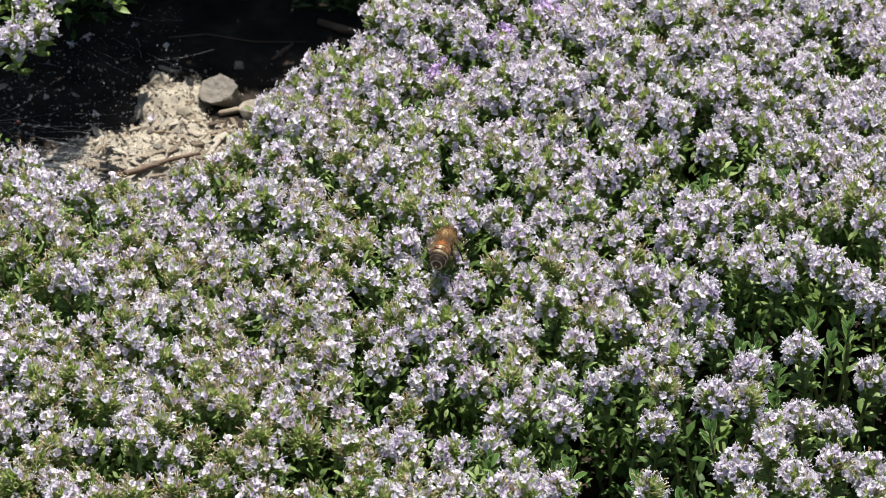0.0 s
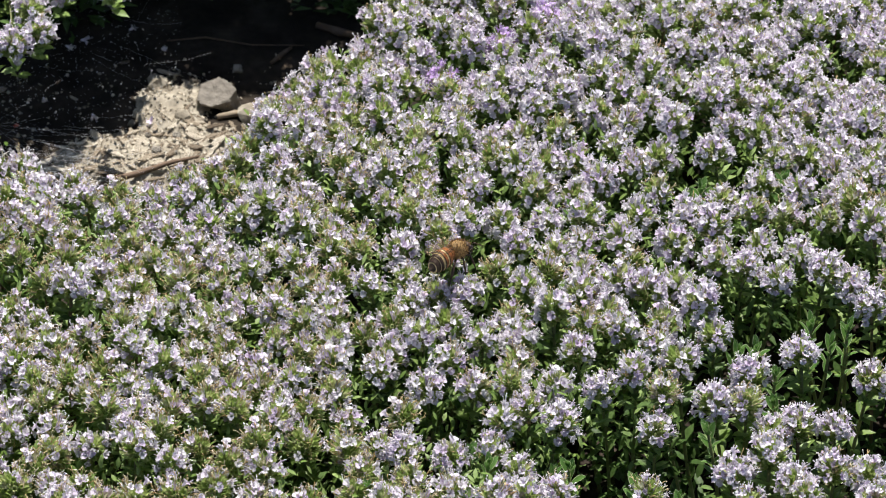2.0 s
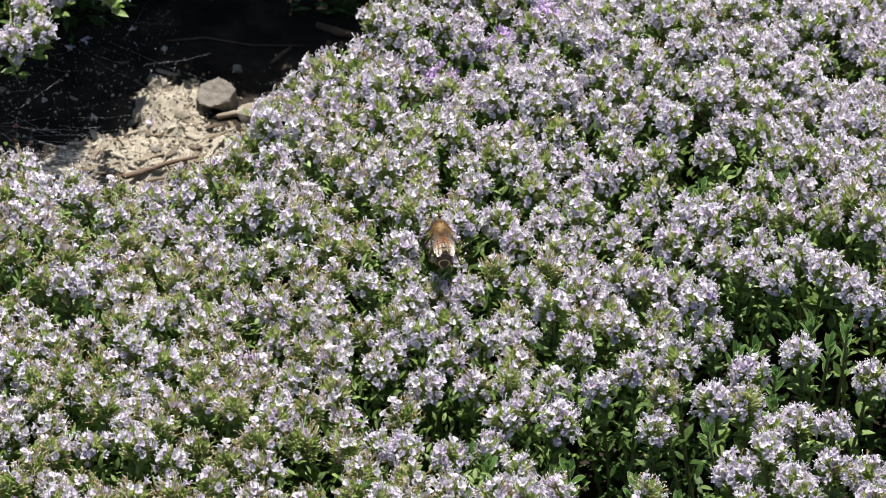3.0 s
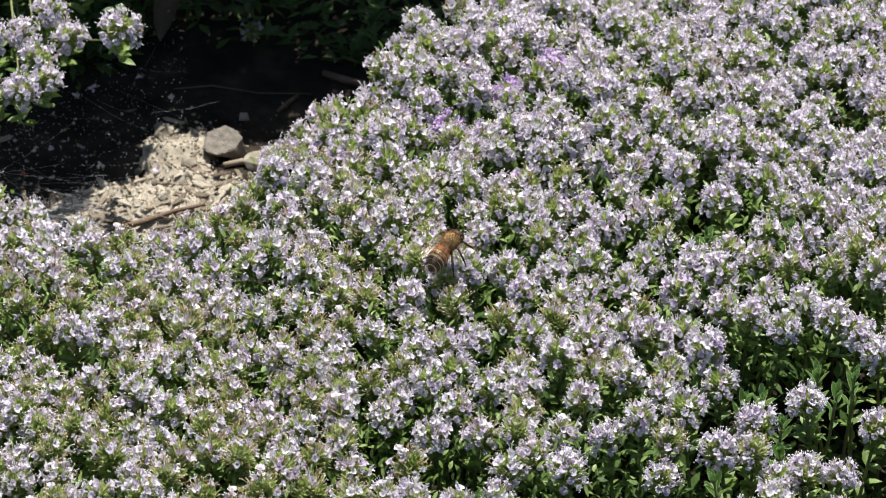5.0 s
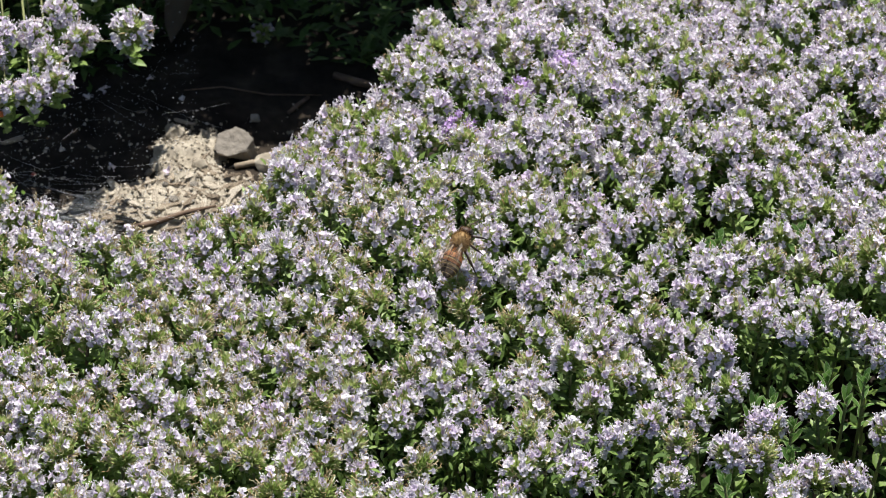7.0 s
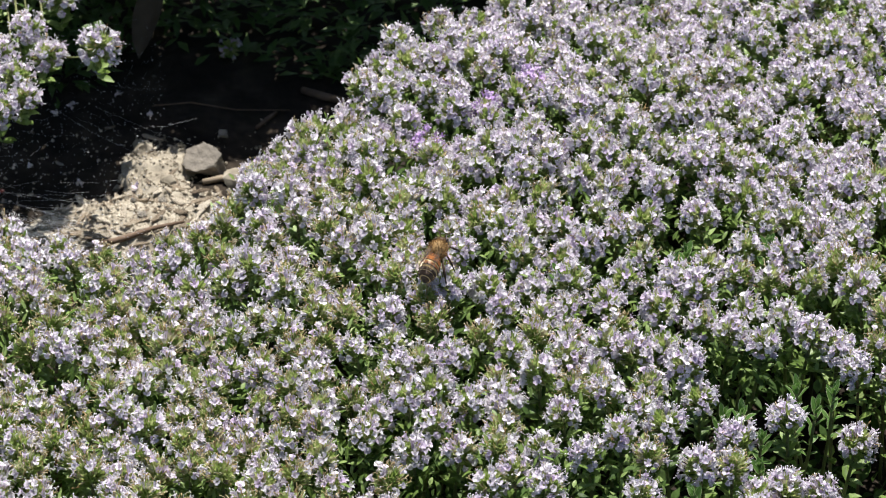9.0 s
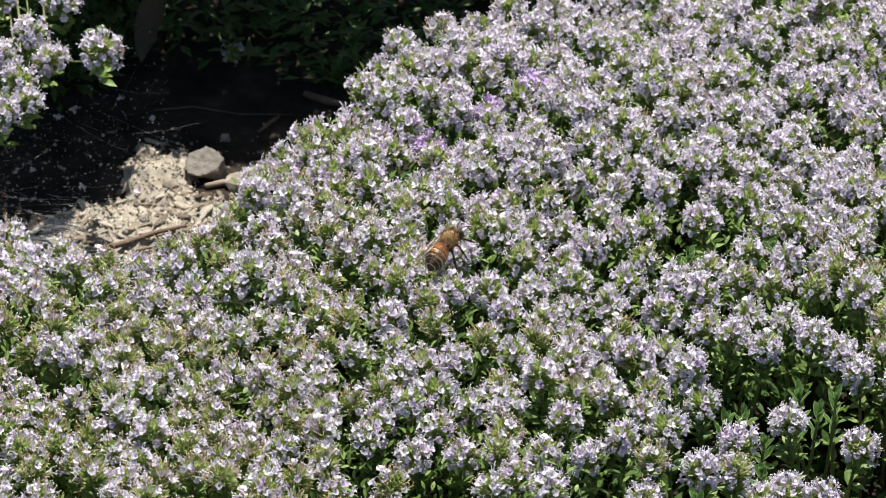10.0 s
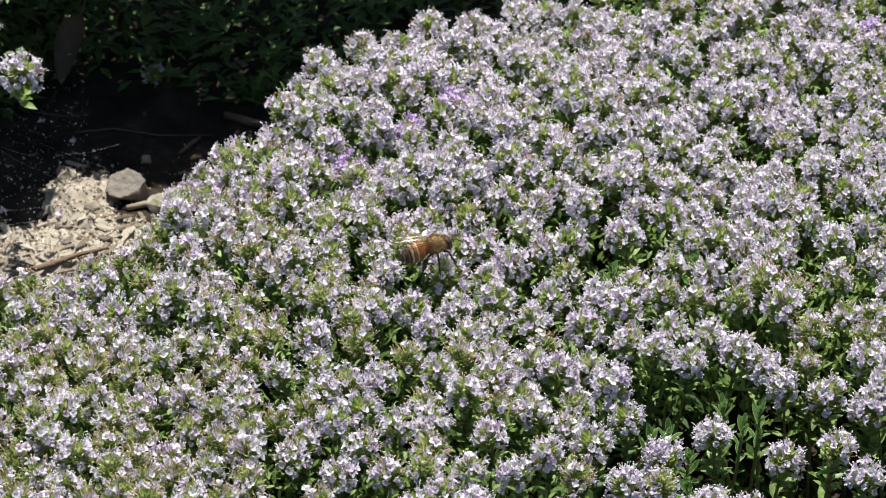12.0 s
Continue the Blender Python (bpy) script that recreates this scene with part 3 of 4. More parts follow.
def leafy_shoot(seed):
    """A shoot that does not flower: a stem, and leaves that stand up round its tip; each leaf has a length and a pose."""
    r = random.Random(seed)
    stem, leaves = Shape(), []
    tube(stem, [(0, 0, -30 * MM), (0.5 * MM, 0, -12 * MM), (0, 0, 0)], [0.45 * MM, 0.42 * MM, 0.35 * MM], 5)
    for k in range(8):
        for side in (0, 180):
            size = (2.8, 3.6, 4.3, 4.6, 4.2, 3.6, 3.2, 2.8)[k] * MM * r.uniform(0.85, 1.12)
            up = (84, 75, 66, 57, 48, 44, 40, 36)[k] + r.uniform(-9, 9)
            at = pose(0, 0, (0.5 - 0.8 * k - 0.16 * k * k) * MM, 0, 0, 90 * (k % 2) + 25 * k + side + r.uniform(-18, 18)) @ pose(0, 0, 0, up)
            leaves.append((size, at))
    return stem, leaves


def rimmed_leaf(width, bend):
    """An elliptic leaf one unit long along +y with a thin pale margin."""
    s = Shape()
    rows_n, cols = 7, (-1.0, -0.84, 0.0, 0.84, 1.0)
    for i in range(rows_n):
        u = i / (rows_n - 1)
        w = width / 2 * (math.sin(math.pi * min(1, 0.05 + 0.93 * u ** 1.15)) ** 0.75 if 0 < i < rows_n - 1 else (0.2 if i == 0 else 0.05))
        s.v += [(c * w, u, -bend * u * u + 0.35 * abs(c) * w) for c in cols]
    for i in range(rows_n - 1):
        for c in range(4):
            k = 5 * i + c
            s.f.append((k, k + 1, k + 6, k + 5))
            s.m.append(1 if c in (0, 3) else 0)
    return s.mesh("leaf", [BRIGHT_LEAF, LEAF_RIM])


LEAF_MESH = [rimmed_leaf(w, b) for w, b in ((0.38, 0.08), (0.44, 0.14), (0.36, 0.03))]
SHOOTS = [leafy_shoot(900 + i) for i in range(4)]
SHOOT_STEM = [s.mesh("stem", [STEM]) for s, _ in SHOOTS]


def add_shoot(x, y, z, seed):
    r = random.Random(seed)
    k = r.randrange(4)
    shoot = part("leafy_shoot", SHOOT_STEM[k], thyme, pose(x * MM, y * MM, z * MM, r.uniform(-12, 12), r.uniform(-12, 12), r.uniform(0, 360)))
    for size, at in SHOOTS[k][1]:
        part("leaf", r.choice(LEAF_MESH), shoot, at @ Matrix.Scale(size, 4))


for k, (x, y, z) in enumerate(((69, -32, 53), (65, -33, 53), (80, -28, 50), (86, -27, 50), (90, -24, 52), (60, 29, 51),
        (57, 23, 52), (79, 28, 54), (30, 21, 51), (32, 18, 51), (57, -61, 54), (10, -70, 52),
        (27, -71, 52), (24, -72, 51), (50, -83, 53), (72, -49, 51), (6, -65, 51), (106, 93, 50),
        (103, 90, 50), (-15, -79, 53), (65, 57, 53), (41, -77, 53), (-31, -41, 51), (82, -21, 51),
        (73, -40, 52))):
    add_shoot(x, y, z, 40 + k)

# ---------------------------------------------------------------- thyme behind, in its own shade
def mound_height(x, y):
    """The tall mound behind, with a steep face; to the side it comes nearer and is lower."""
    arm = max(0.0, min(1.0, (-0.072 - x) / 0.02))
    front = 0.181 + 0.008 * math.sin(x * 60) + 0.3 * max(0.0, x) - 0.018 * arm
    s = max(0.0, min(1.0, (y - front) / 0.022))
    return (0.175 - 0.12 * arm) * s ** 0.6


def mound_in(x, y):
    return mound_height(x, y) > 0.004


back_thyme = tagged(new("creeping_thyme"), "taller thyme mound with few blossoms, its face in deep shade", "thyme plant")
PLAIN_MESH = {k: [w.mesh("flower_head", WHOLE_MATS) for w in v] for k, v in PLAIN.items()}
for x, y in scatter(-0.2, 0.16, 0.13, 0.27, 0.02, mound_in, 21):
    r = random.Random(round(x * 1e5) * 13 + round(y * 1e5))
    kind = r.choice(("half", "half", "spent", "full"))
    steep = (mound_height(x, y + 0.004) - mound_height(x, y)) / 0.004
    part("flower_head", r.choice(PLAIN_MESH[kind]), back_thyme, pose(x, y, mound_height(x, y), 18 * min(steep, 2.5), r.uniform(-10, 10), 0) @ pose(0, 0, 0, 0, 0, r.uniform(0, 360)) @ Matrix.Scale(r.uniform(0.75, 0.95), 4))
under = scatter(-0.2, 0.16, 0.13, 0.28, 0.0055, mound_in, 22)
part("foliage", foliage("foliage", under, mound_height, 23, 34, 0.01, 0.98, 1.05), back_thyme, label="dark green thyme leaves in shade", kind="stuff")

SPRIG_MESH = [whole_head(d, "full", False, False).mesh("flower_head", WHOLE_MATS) for d in KINDS["full"]]
# a few sprigs lean out over the bare soil
side_thyme = tagged(new("creeping_thyme"), "thyme sprigs in lilac bloom leaning over bare soil", "thyme plant")
for x, y, z in ((-81, 110, 54), (-98, 97, 48), (-104, 91, 48), (-99, 121, 52), (-101, 103, 50), (-110, 89, 48), (-112, 110, 52), (-121, 100, 50), (-119, 121, 54), (-92, 130, 55), (-108, 131, 56), (-128, 112, 53), (-91, 137, 58), (-123, 90, 47), (-106, 114, 50), (-94, 114, 49), (-116, 106, 49)):
    r = random.Random(x * 7 + y)
    line = [(x, y + 1, z - 4), (x - 2, y + 14, z - 1), (x - 6, y + 40, 60)] if x < -83 else [(x, y + 1, z - 4), (x - 8, y + 8, z - 9), (x - 20, y + 20, z - 8)]
    branch = tube(Shape(), [Vector(p) * MM for p in line], [0.22 * MM, 0.26 * MM, 0.4 * MM], 5)
    for k in range(8):
        u = 0.1 + 0.08 * k
        p = Vector(((x - 3 * u) * MM, (y + 1 + 20 * u) * MM, (z - 4 + 2 * u) * MM))
        leaf(branch, Matrix.Translation(p) @ pose(0, 0, 0, 0, 0, 137 * k) @ pose(0, 0, 0, r.uniform(10, 55)), r.uniform(2.6, 3.7) * MM, r.uniform(1.3, 1.9) * MM, 0.15, 0.3, 1, 4)
    part("branch", branch.mesh("branch", [STEM, LEAF]), side_thyme)
    part("flower_head", r.choice(SPRIG_MESH), side_thyme, pose(x * MM, y * MM, (z - 3) * MM, r.uniform(10, 26), r.uniform(-4, 14), 0) @ pose(0, 0, 0, 0, 0, r.uniform(0, 360)) @ Matrix.Scale(1.2 if x > -83 else r.uniform(0.95, 1.1), 4))

# leaf mass added above the view, to keep the sun off the soil below
shade_leaves = Shape()
cr = random.Random(27)
for i in range(6800):
    x, y, z = cr.uniform(-0.17, -0.04), cr.uniform(0.134, 0.2), cr.uniform(0.056, 0.098)
    if (x > -0.076 + 0.007 * noise.noise((y * 90, z * 60, 1.0)) and y - 0.38 * z < 0.142 + 0.005 * noise.noise((x * 120, z * 60, 4.0))) or y < 0.138 + 0.02 * (z - 0.056) / 0.04 + 0.008 * noise.noise((x * 90, z * 60, 2.0)):
        continue
    leaf(shade_leaves, pose(x, y, z, 0, 0, cr.uniform(0, 360)) @ pose(0, 0, 0, cr.uniform(-20, 50)), cr.uniform(5, 8) * MM, cr.uniform(2.2, 3.2) * MM, 0.15, 0.3, 0, 3)
part("foliage", shade_leaves.mesh("foliage", [LEAF]), side_thyme, label="dark green leaves added out of view to shade the soil", kind="stuff")

# ---------------------------------------------------------------- stones, chips and twigs on the soil
def lump(seed, size, rough=0.25, flat=1.0, mat=STONE, name="pebble", level=2):
    """A worn stone or clod: a ball broken by noise."""
    bm = bmesh.new()
    bmesh.ops.create_icosphere(bm, subdivisions=level, radius=1.0)
    for v in bm.verts:
        d = 1 + rough * noise.noise(v.co * 1.1 + Vector((seed, 0, 0))) * 1.6 + rough * 0.5 * noise.noise(v.co * 3 + Vector((0, seed, 0)))
        v.co = v.co * d * size
        v.co.z *= flat
    me = bpy.data.meshes.new(name)
    bm.to_mesh(me)
    bm.free()
    me.materials.append(mat)
    return me


def on_soil(ob, x, y, sink, turn, tip=0):
    ob.matrix_basis = pose(x, y, ground_at(x, y) - sink, tip, 0, turn)
    return ob


def broken_stone():
    """The grey stone: flat broken faces that meet in sharp edges, with a slanting top and an undercut front."""
    faces = [((0.1, -0.36, 1), 2.4), ((-1, -0.25, 0.15), 4.0), ((1, -0.15, 0.1), 4.4), ((0.1, -0.8, -1.0), 2.9), ((-0.7, -0.7, -0.7), 3.6),
             ((0.1, 1, 0.25), 3.0), ((0.75, 0.8, 0.3), 4.0), ((0, 0, -1), 4.0), ((0.7, -0.8, -0.3), 4.0), ((-0.7, 0.5, 0.75), 3.6)]
    faces = [(Vector(n).normalized(), h) for n, h in faces]
    bm = bmesh.new()
    bmesh.ops.create_icosphere(bm, subdivisions=5, radius=1.0)
    for v in bm.verts:
        d = v.co.normalized()
        q = d * min(h / max(d.dot(n), 0.02) for n, h in faces if d.dot(n) > 0.02)
        v.co = (q + noise.noise_vector(q * 0.7) * 0.22 + noise.noise_vector(q * 2.2) * 0.09 + noise.noise_vector(q * 5) * 0.05) * 1.15 * MM
    me = bpy.data.meshes.new("stone")
    bm.to_mesh(me)
    bm.free()
    me.materials.append(STONE)
    return me


tagged(on_soil(new("stone", broken_stone()), -0.0578, 0.1318, -0.0037, -24), "angular grey-brown stone with a flat top, on bare soil", "stone")
for x, y, sz, lab in ((-49, 127, 3.2, "small rounded buff stone on the soil"), (-43, 126, 3.2, "small pinkish pebble at the edge of the thyme"), (-73.5, 138, 2.6, "small brown clod of soil"), (-53, 146, 1.4, "small round pebble lying in shade"), (-66, 119, 2.0, "crumb of pale dry soil"), (-76, 117, 1.8, "crumb of pale dry soil")):
    tagged(on_soil(new("pebble", lump(x, sz * MM, 0.3, 0.8, SOIL if "soil" in lab[-5:] else STONE)), x * MM, y * MM, -0.3 * sz * MM, x * 9), lab, "stone")


def chip_mesh(seed):
    """A splintered flake of wood or bark."""
    r = random.Random(seed)
    n = 7
    ring = []
    for i in range(n):
        a = 2 * math.pi * i / n
        ring.append((math.cos(a) * r.uniform(0.75, 1.05), math.sin(a) * r.uniform(0.14, 0.36)))
    t = r.uniform(0.05, 0.1)
    bow = r.uniform(-0.15, 0.15)
    s = Shape()
    v = [(x, y, -t + bow * x * x) for x, y in ring] + [(x * 1.04, y * 1.06, 0 + bow * x * x) for x, y in ring] + [(x * 0.94, y * 0.86, t * r.uniform(0.6, 1.0) + bow * x * x) for x, y in ring]
    f = [(k * n + i, k * n + (i + 1) % n, (k + 1) * n + (i + 1) % n, (k + 1) * n + i) for k in (0, 1) for i in range(n)] + [tuple(range(n))[::-1], tuple(range(2 * n, 3 * n))]
    return s.add(v, f).mesh("wood_chip", [CHIP], False)


CHIPS = [chip_mesh(600 + i) for i in range(8)]
PEBBLES = [lump(700 + i, 1.0, 0.3, 0.75, STONE, "pebble", 1) for i in range(6)]
litter = random.Random(31)
for x, y in scatter(-0.128, -0.03, 0.086, 0.18, 0.0042, lambda x, y: y > edge(x) + 0.01 and (y < 0.125 or (x * 7919) % 1 < 0.05), 33):
    if math.hypot(x + 0.057, y - 0.129) < 0.008 or math.hypot(x + 0.07, y - 0.127) < 0.008:
        continue
    if heap(x, y) < 0 and (x * 5381) % 1 < 0.94:
        continue
    if litter.random() < 0.75:
        ob = tagged(new("wood_chip", litter.choice(CHIPS)), "weathered pale wood chip lying on the soil", "wood chip", group="chips on the soil")
        size = litter.choice((1.2, 1.6, 2.0, 2.6, 3.6)) * litter.uniform(0.8, 1.2) * MM
        m = pose(x, y, ground_at(x, y) + 0.16 * size, litter.uniform(-20, 20), litter.uniform(-18, 18), litter.uniform(0, 360))
    else:
        ob = tagged(new("pebble", litter.choice(PEBBLES)), "small dull pebble on the soil", "pebble", group="pebbles on the soil")
        size = litter.uniform(0.5, 1.5) * MM
        m = pose(x, y, ground_at(x, y) + 0.3 * size, 0, 0, litter.uniform(0, 360))
    ob.matrix_basis = m @ Matrix.Scale(size, 4)
for x, y in scatter(-0.101, -0.052, 0.097, 0.124, 0.0022, lambda x, y: math.hypot(x + 0.057, y - 0.129) > 0.008 and (y < 0.116 or x > -0.066), 35):
    ob = tagged(new("wood_chip", litter.choice(CHIPS)), "weathered pale wood chip lying on the soil", "wood chip", group="chips on the soil")
    size = litter.choice((1.2, 1.6, 2.0, 2.6, 3.4)) * litter.uniform(0.8, 1.2) * MM
    ob.matrix_basis = pose(x, y, ground_at(x, y) + 0.16 * size, litter.uniform(-16, 16), litter.uniform(-14, 14), litter.uniform(0, 360)) @ Matrix.Scale(size, 4)
crumbs = Shape()
for i in range(7000):
    x, y = litter.uniform(-0.115, -0.04), litter.uniform(0.088, 0.15)
    if heap(x, y) < 0 and (i * 37) % 100 < 93:
        continue
    q = litter.choice((0.12, 0.18, 0.25, 0.4, 0.6)) * MM
    at = pose(x, y, ground_at(x, y) + 0.25 * q, litter.uniform(0, 360), litter.uniform(0, 360), litter.uniform(0, 360))
    crumbs.add([Vector(p) * q * litter.uniform(0.6, 1.2) for p in ((1, 0, 0), (-1, 0, 0), (0, 1, 0), (0, -1, 0), (0, 0, 1), (0, 0, -1))],
               [(0, 2, 4), (2, 1, 4), (1, 3, 4), (3, 0, 4), (2, 0, 5), (1, 2, 5), (3, 1, 5), (0, 3, 5)], litter.choice((0, 0, 1)), at)
tagged(new("soil_crumbs", crumbs.mesh("soil_crumbs", [SOIL, CHIP], False)), "loose crumbs of dry soil and bark", "soil", kind="stuff")


def stick(points, radii, label, name="twig", mat=BARK):
    s = tube(Shape(), [(x * MM, y * MM, ground_at(x * MM, y * MM) + z * MM) for x, y, z in points], [q * MM for q in radii], 8)
    return tagged(new(name, s.mesh(name, [mat])), label, "twig")


stick([(-105, 89, 2.4), (-97, 91.4, 1.6), (-89, 92.6, 1.2), (-82, 93.4, 1.3), (-76, 95.6, 1.2), (-68, 98.4, 1.2), (-61, 101.5, 1.0)], [0.7, 0.8, 0.7, 0.85, 0.75, 0.6, 0.35], "thin brown twig lying on the soil")
stick([(-33, 167, 1.2), (-27, 164, 1.5), (-21.5, 161, 1.2)], [0.9, 1.15, 0.8], "short brown stick lying in shade", "stick", BARK)
stick([(-44.5, 150, 1.0), (-42, 153.5, 1.3), (-39.5, 158, 1.0)], [0.5, 0.65, 0.45], "thin brown stalk piece lying in shade", "stalk", BARK)
stick([(-72, 156, 0.9), (-62, 157.5, 1.1), (-50, 157, 1.0), (-36, 159, 0.8)], [0.16, 0.2, 0.18, 0.14], "long thin dry stalk lying in shade", "stalk", BARK)
stick([(-57.5, 125, 0.9), (-53, 126.5, 1.2), (-48, 127.5, 1.0)], [0.7, 0.85, 0.6], "pale dry stalk piece beside the stone", "stalk", CHIP)

petal = leaf(Shape(), Matrix.Identity(4), 3.2 * MM, 2.4 * MM, 0.5, 0.5)
tagged(new("orange_petal", petal.mesh("orange_petal", [ORANGE])), "small orange petal caught on a thyme sprig", "petal").matrix_basis = pose(-0.1105, 0.0836, 0.0462, 30, 0, 70)
seed = tube(Shape(), [(0, 0, 0), (0.7 * MM, 0.2 * MM, 0.2 * MM), (1.3 * MM, 0.1 * MM, 0)], [0.3 * MM, 0.55 * MM, 0.25 * MM], 6)
tagged(new("red_seed", seed.mesh("red_seed", [RED])), "tiny red seed on shade-darkened soil", "seed").matrix_basis = pose(-0.1096, 0.123, ground_at(-0.1096, 0.123) + 0.0004, 0, 0, 20)
husk = Shape()
leaf(husk, Matrix.Identity(4), 19 * MM, 7.5 * MM, 0.25, 0.9, 0, 7)
tube(husk, [(0, 0.5 * MM, 0), (0, -5 * MM, 0.8 * MM), (1 * MM, -10 * MM, 0.4 * MM)], [0.4 * MM, 0.35 * MM, 0.3 * MM], 5)
tagged(new("dead_leaf", husk.mesh("dead_leaf", [DRY_LEAF])), "curled grey-brown dead leaf in deep shade", "leaf").matrix_basis = Matrix.Translation((-0.0705, 0.1805, 0.024)) @ aim((-0.36, -0.16, -0.92), (0.2, -1, 0)) @ pose(0, 0, 0, 90)

# ---------------------------------------------------------------- spider silk over the dark hollow
web = tagged(new("spider_web"), "torn sheet of spider silk full of dust and petals", "spider web")
silk, dust = Shape(), Shape()
wr = random.Random(44)
for i in range(20):
    x, y = wr.uniform(-0.125, -0.075), wr.uniform(0.1, 0.17)
    a, ln = wr.gauss(0.1, 0.5), wr.uniform(0.008, 0.035)
    z = wr.uniform(0.008, 0.02)
    p0, p1 = Vector((x, y, z)), Vector((x + math.cos(a) * ln, y + math.sin(a) * ln, z + wr.uniform(-0.006, 0.006)))
    tube(silk, [p0, (p0 + p1) / 2 + Vector((0, 0, -0.0008)), p1], [0.013 * MM] * 3, 3)
# the denser sheet that is stretched low between the mat and the soil
for i in range(90):
    x, y, z = wr.uniform(-0.121, -0.094), wr.gauss(0.094, 0.006), wr.uniform(0.010, 0.016)
    a, ln = wr.gauss(-0.05, 0.3), wr.uniform(0.008, 0.026)
    p0 = Vector((x, y, z))
    p1 = p0 + Vector((math.cos(a) * ln, math.sin(a) * ln, wr.uniform(-0.004, 0.002)))
    tube(silk, [p0, (p0 + p1) / 2 + Vector((0, 0, -0.0006)), p1], [wr.choice((0.012, 0.016, 0.022)) * MM] * 3, 3)
for i in range(1500):
    x, y, z = wr.uniform(-0.125, -0.068), wr.uniform(0.092, 0.172), wr.uniform(0.006, 0.02)
    q = wr.choice((0.05, 0.06, 0.07, 0.09, 0.12, 0.17)) * MM
    dust.add([Vector(p) * q * wr.uniform(0.6, 1.3) for p in ((1, 0, 0), (-1, 0, 0), (0, 1, 0), (0, -1, 0), (0, 0, 1), (0, 0, -1))],
             [(0, 2, 4), (2, 1, 4), (1, 3, 4), (3, 0, 4), (2, 0, 5), (1, 2, 5), (3, 1, 5), (0, 3, 5)], 0, Matrix.Translation((x, y, z)))
for k, (x, y, z, q) in enumerate(((-86, 163, 9, 1.5), (-93, 150, 8, 0.9), (-97, 147, 8, 0.8), (-81, 155, 8, 0.7), (-72, 150, 5, 0.6), (-74, 119, 5, 0.9), (-89, 122, 4, 0.8), (-102, 128, 5, 0.6))):
    fallen = tagged(new("fallen_blossom", BLOOM_MESHES[k % 6]), "withered white thyme blossom caught in spider silk", "blossom", group="fallen blossoms")
    fallen.matrix_basis = pose(x * MM, y * MM, z * MM, 40 * k, 70 * k, 30 * k) @ Matrix.Scale(q, 4)
part("silk", silk.mesh("silk", [SILK]), web, label="fine pale threads")
part("dust", dust.mesh("dust", [SILK], False), web, label="white specks caught in silk", kind="stuff")

# ---------------------------------------------------------------- the honey bees
def ball(shape, centre, radii, mat=0, turn=None, level=2):
    """A smooth ellipsoid."""
    bm = bmesh.new()
    bmesh.ops.create_icosphere(bm, subdivisions=level, radius=1.0)
    at = Matrix.Translation(Vector(centre) * MM) @ (turn or Matrix.Identity(4)) @ Matrix.Diagonal((radii[0] * MM, radii[1] * MM, radii[2] * MM, 1))
    shape.add([v.co for v in bm.verts], [tuple(v.index for v in f.verts) for f in bm.faces], mat, at)
    bm.free()
    return shape


def fuzz(shape, centre, radii, count, length, seed, mat=0, low=-0.5):
    """Short hairs that stand off an ellipsoid."""
    r = random.Random(seed)
    for _ in range(count):
        d = Vector((r.gauss(0, 1), r.gauss(0, 1), r.gauss(0, 1))).normalized()
        if d.z < low:
            continue
        p = Vector((centre[0] + d.x * radii[0], centre[1] + d.y * radii[1], centre[2] + d.z * radii[2]))
        side = d.cross(Vector((r.gauss(0, 1), r.gauss(0, 1), r.gauss(0, 1)))).normalized() * 0.035
        tip = p + (d + Vector((r.uniform(-0.4, 0.4), r.uniform(-0.6, 0.2), r.uniform(-0.3, 0.3)))) * length * r.uniform(0.6, 1.2)
        other = d.cross(side)
        shape.add([(p + side) * MM, (p - side) * MM, (p + other) * MM, tip * MM], [(0, 1, 3), (1, 2, 3), (2, 0, 3)], mat)
    return shape


def abdomen_shape():
    """Six overlapping rings that taper to the tip; amber in front, dark behind, each with a pale hair band."""
    s = Shape()
    # along the body: distance back, half width, half height, colour
    prof = []
    ends = [0.0, 1.1, 2.3, 3.4, 4.4, 5.3, 6.0]
    width = [1.2, 2.1, 2.42, 2.4, 2.1, 1.5, 0.2]
    for k in range(6):
        a, b, wa, wb = ends[k], ends[k + 1], width[k], width[k + 1]
        ln = b - a
        body = 0 if k < 3 else 1
        pale = (0.0, 0.1, 0.32, 0.5, 0.07, 0.0)[k]
        prof += [(a, wa * 0.97, 2), (a + pale * ln, wa + (wb - wa) * 0.35 + 0.02, body), (a + (0.97, 0.9, 0.84, 0.72, 0.66, 0.66)[k] * ln, wa + (wb - wa) * 0.75 + 0.06, 1), (b - 0.03, wb * 1.03, 1)]
    sides = 18
    for d, w, _ in prof:
        droop = -0.035 * d * d
        for i in range(sides):
            a = 2 * math.pi * i / sides
            s.v.append((math.cos(a) * w * MM, -d * MM, (math.sin(a) * w * 0.88 + droop) * MM))
    for j in range(len(prof) - 1):
        for i in range(sides):
            a, b = j * sides + i, j * sides + (i + 1) % sides
            s.f.append((a, a + sides, b + sides, b))
            s.m.append(prof[j][2])
    n = (len(prof) - 1) * sides
    s.f.append(tuple(n + i for i in range(sides)))
    s.m.append(1)
    return s


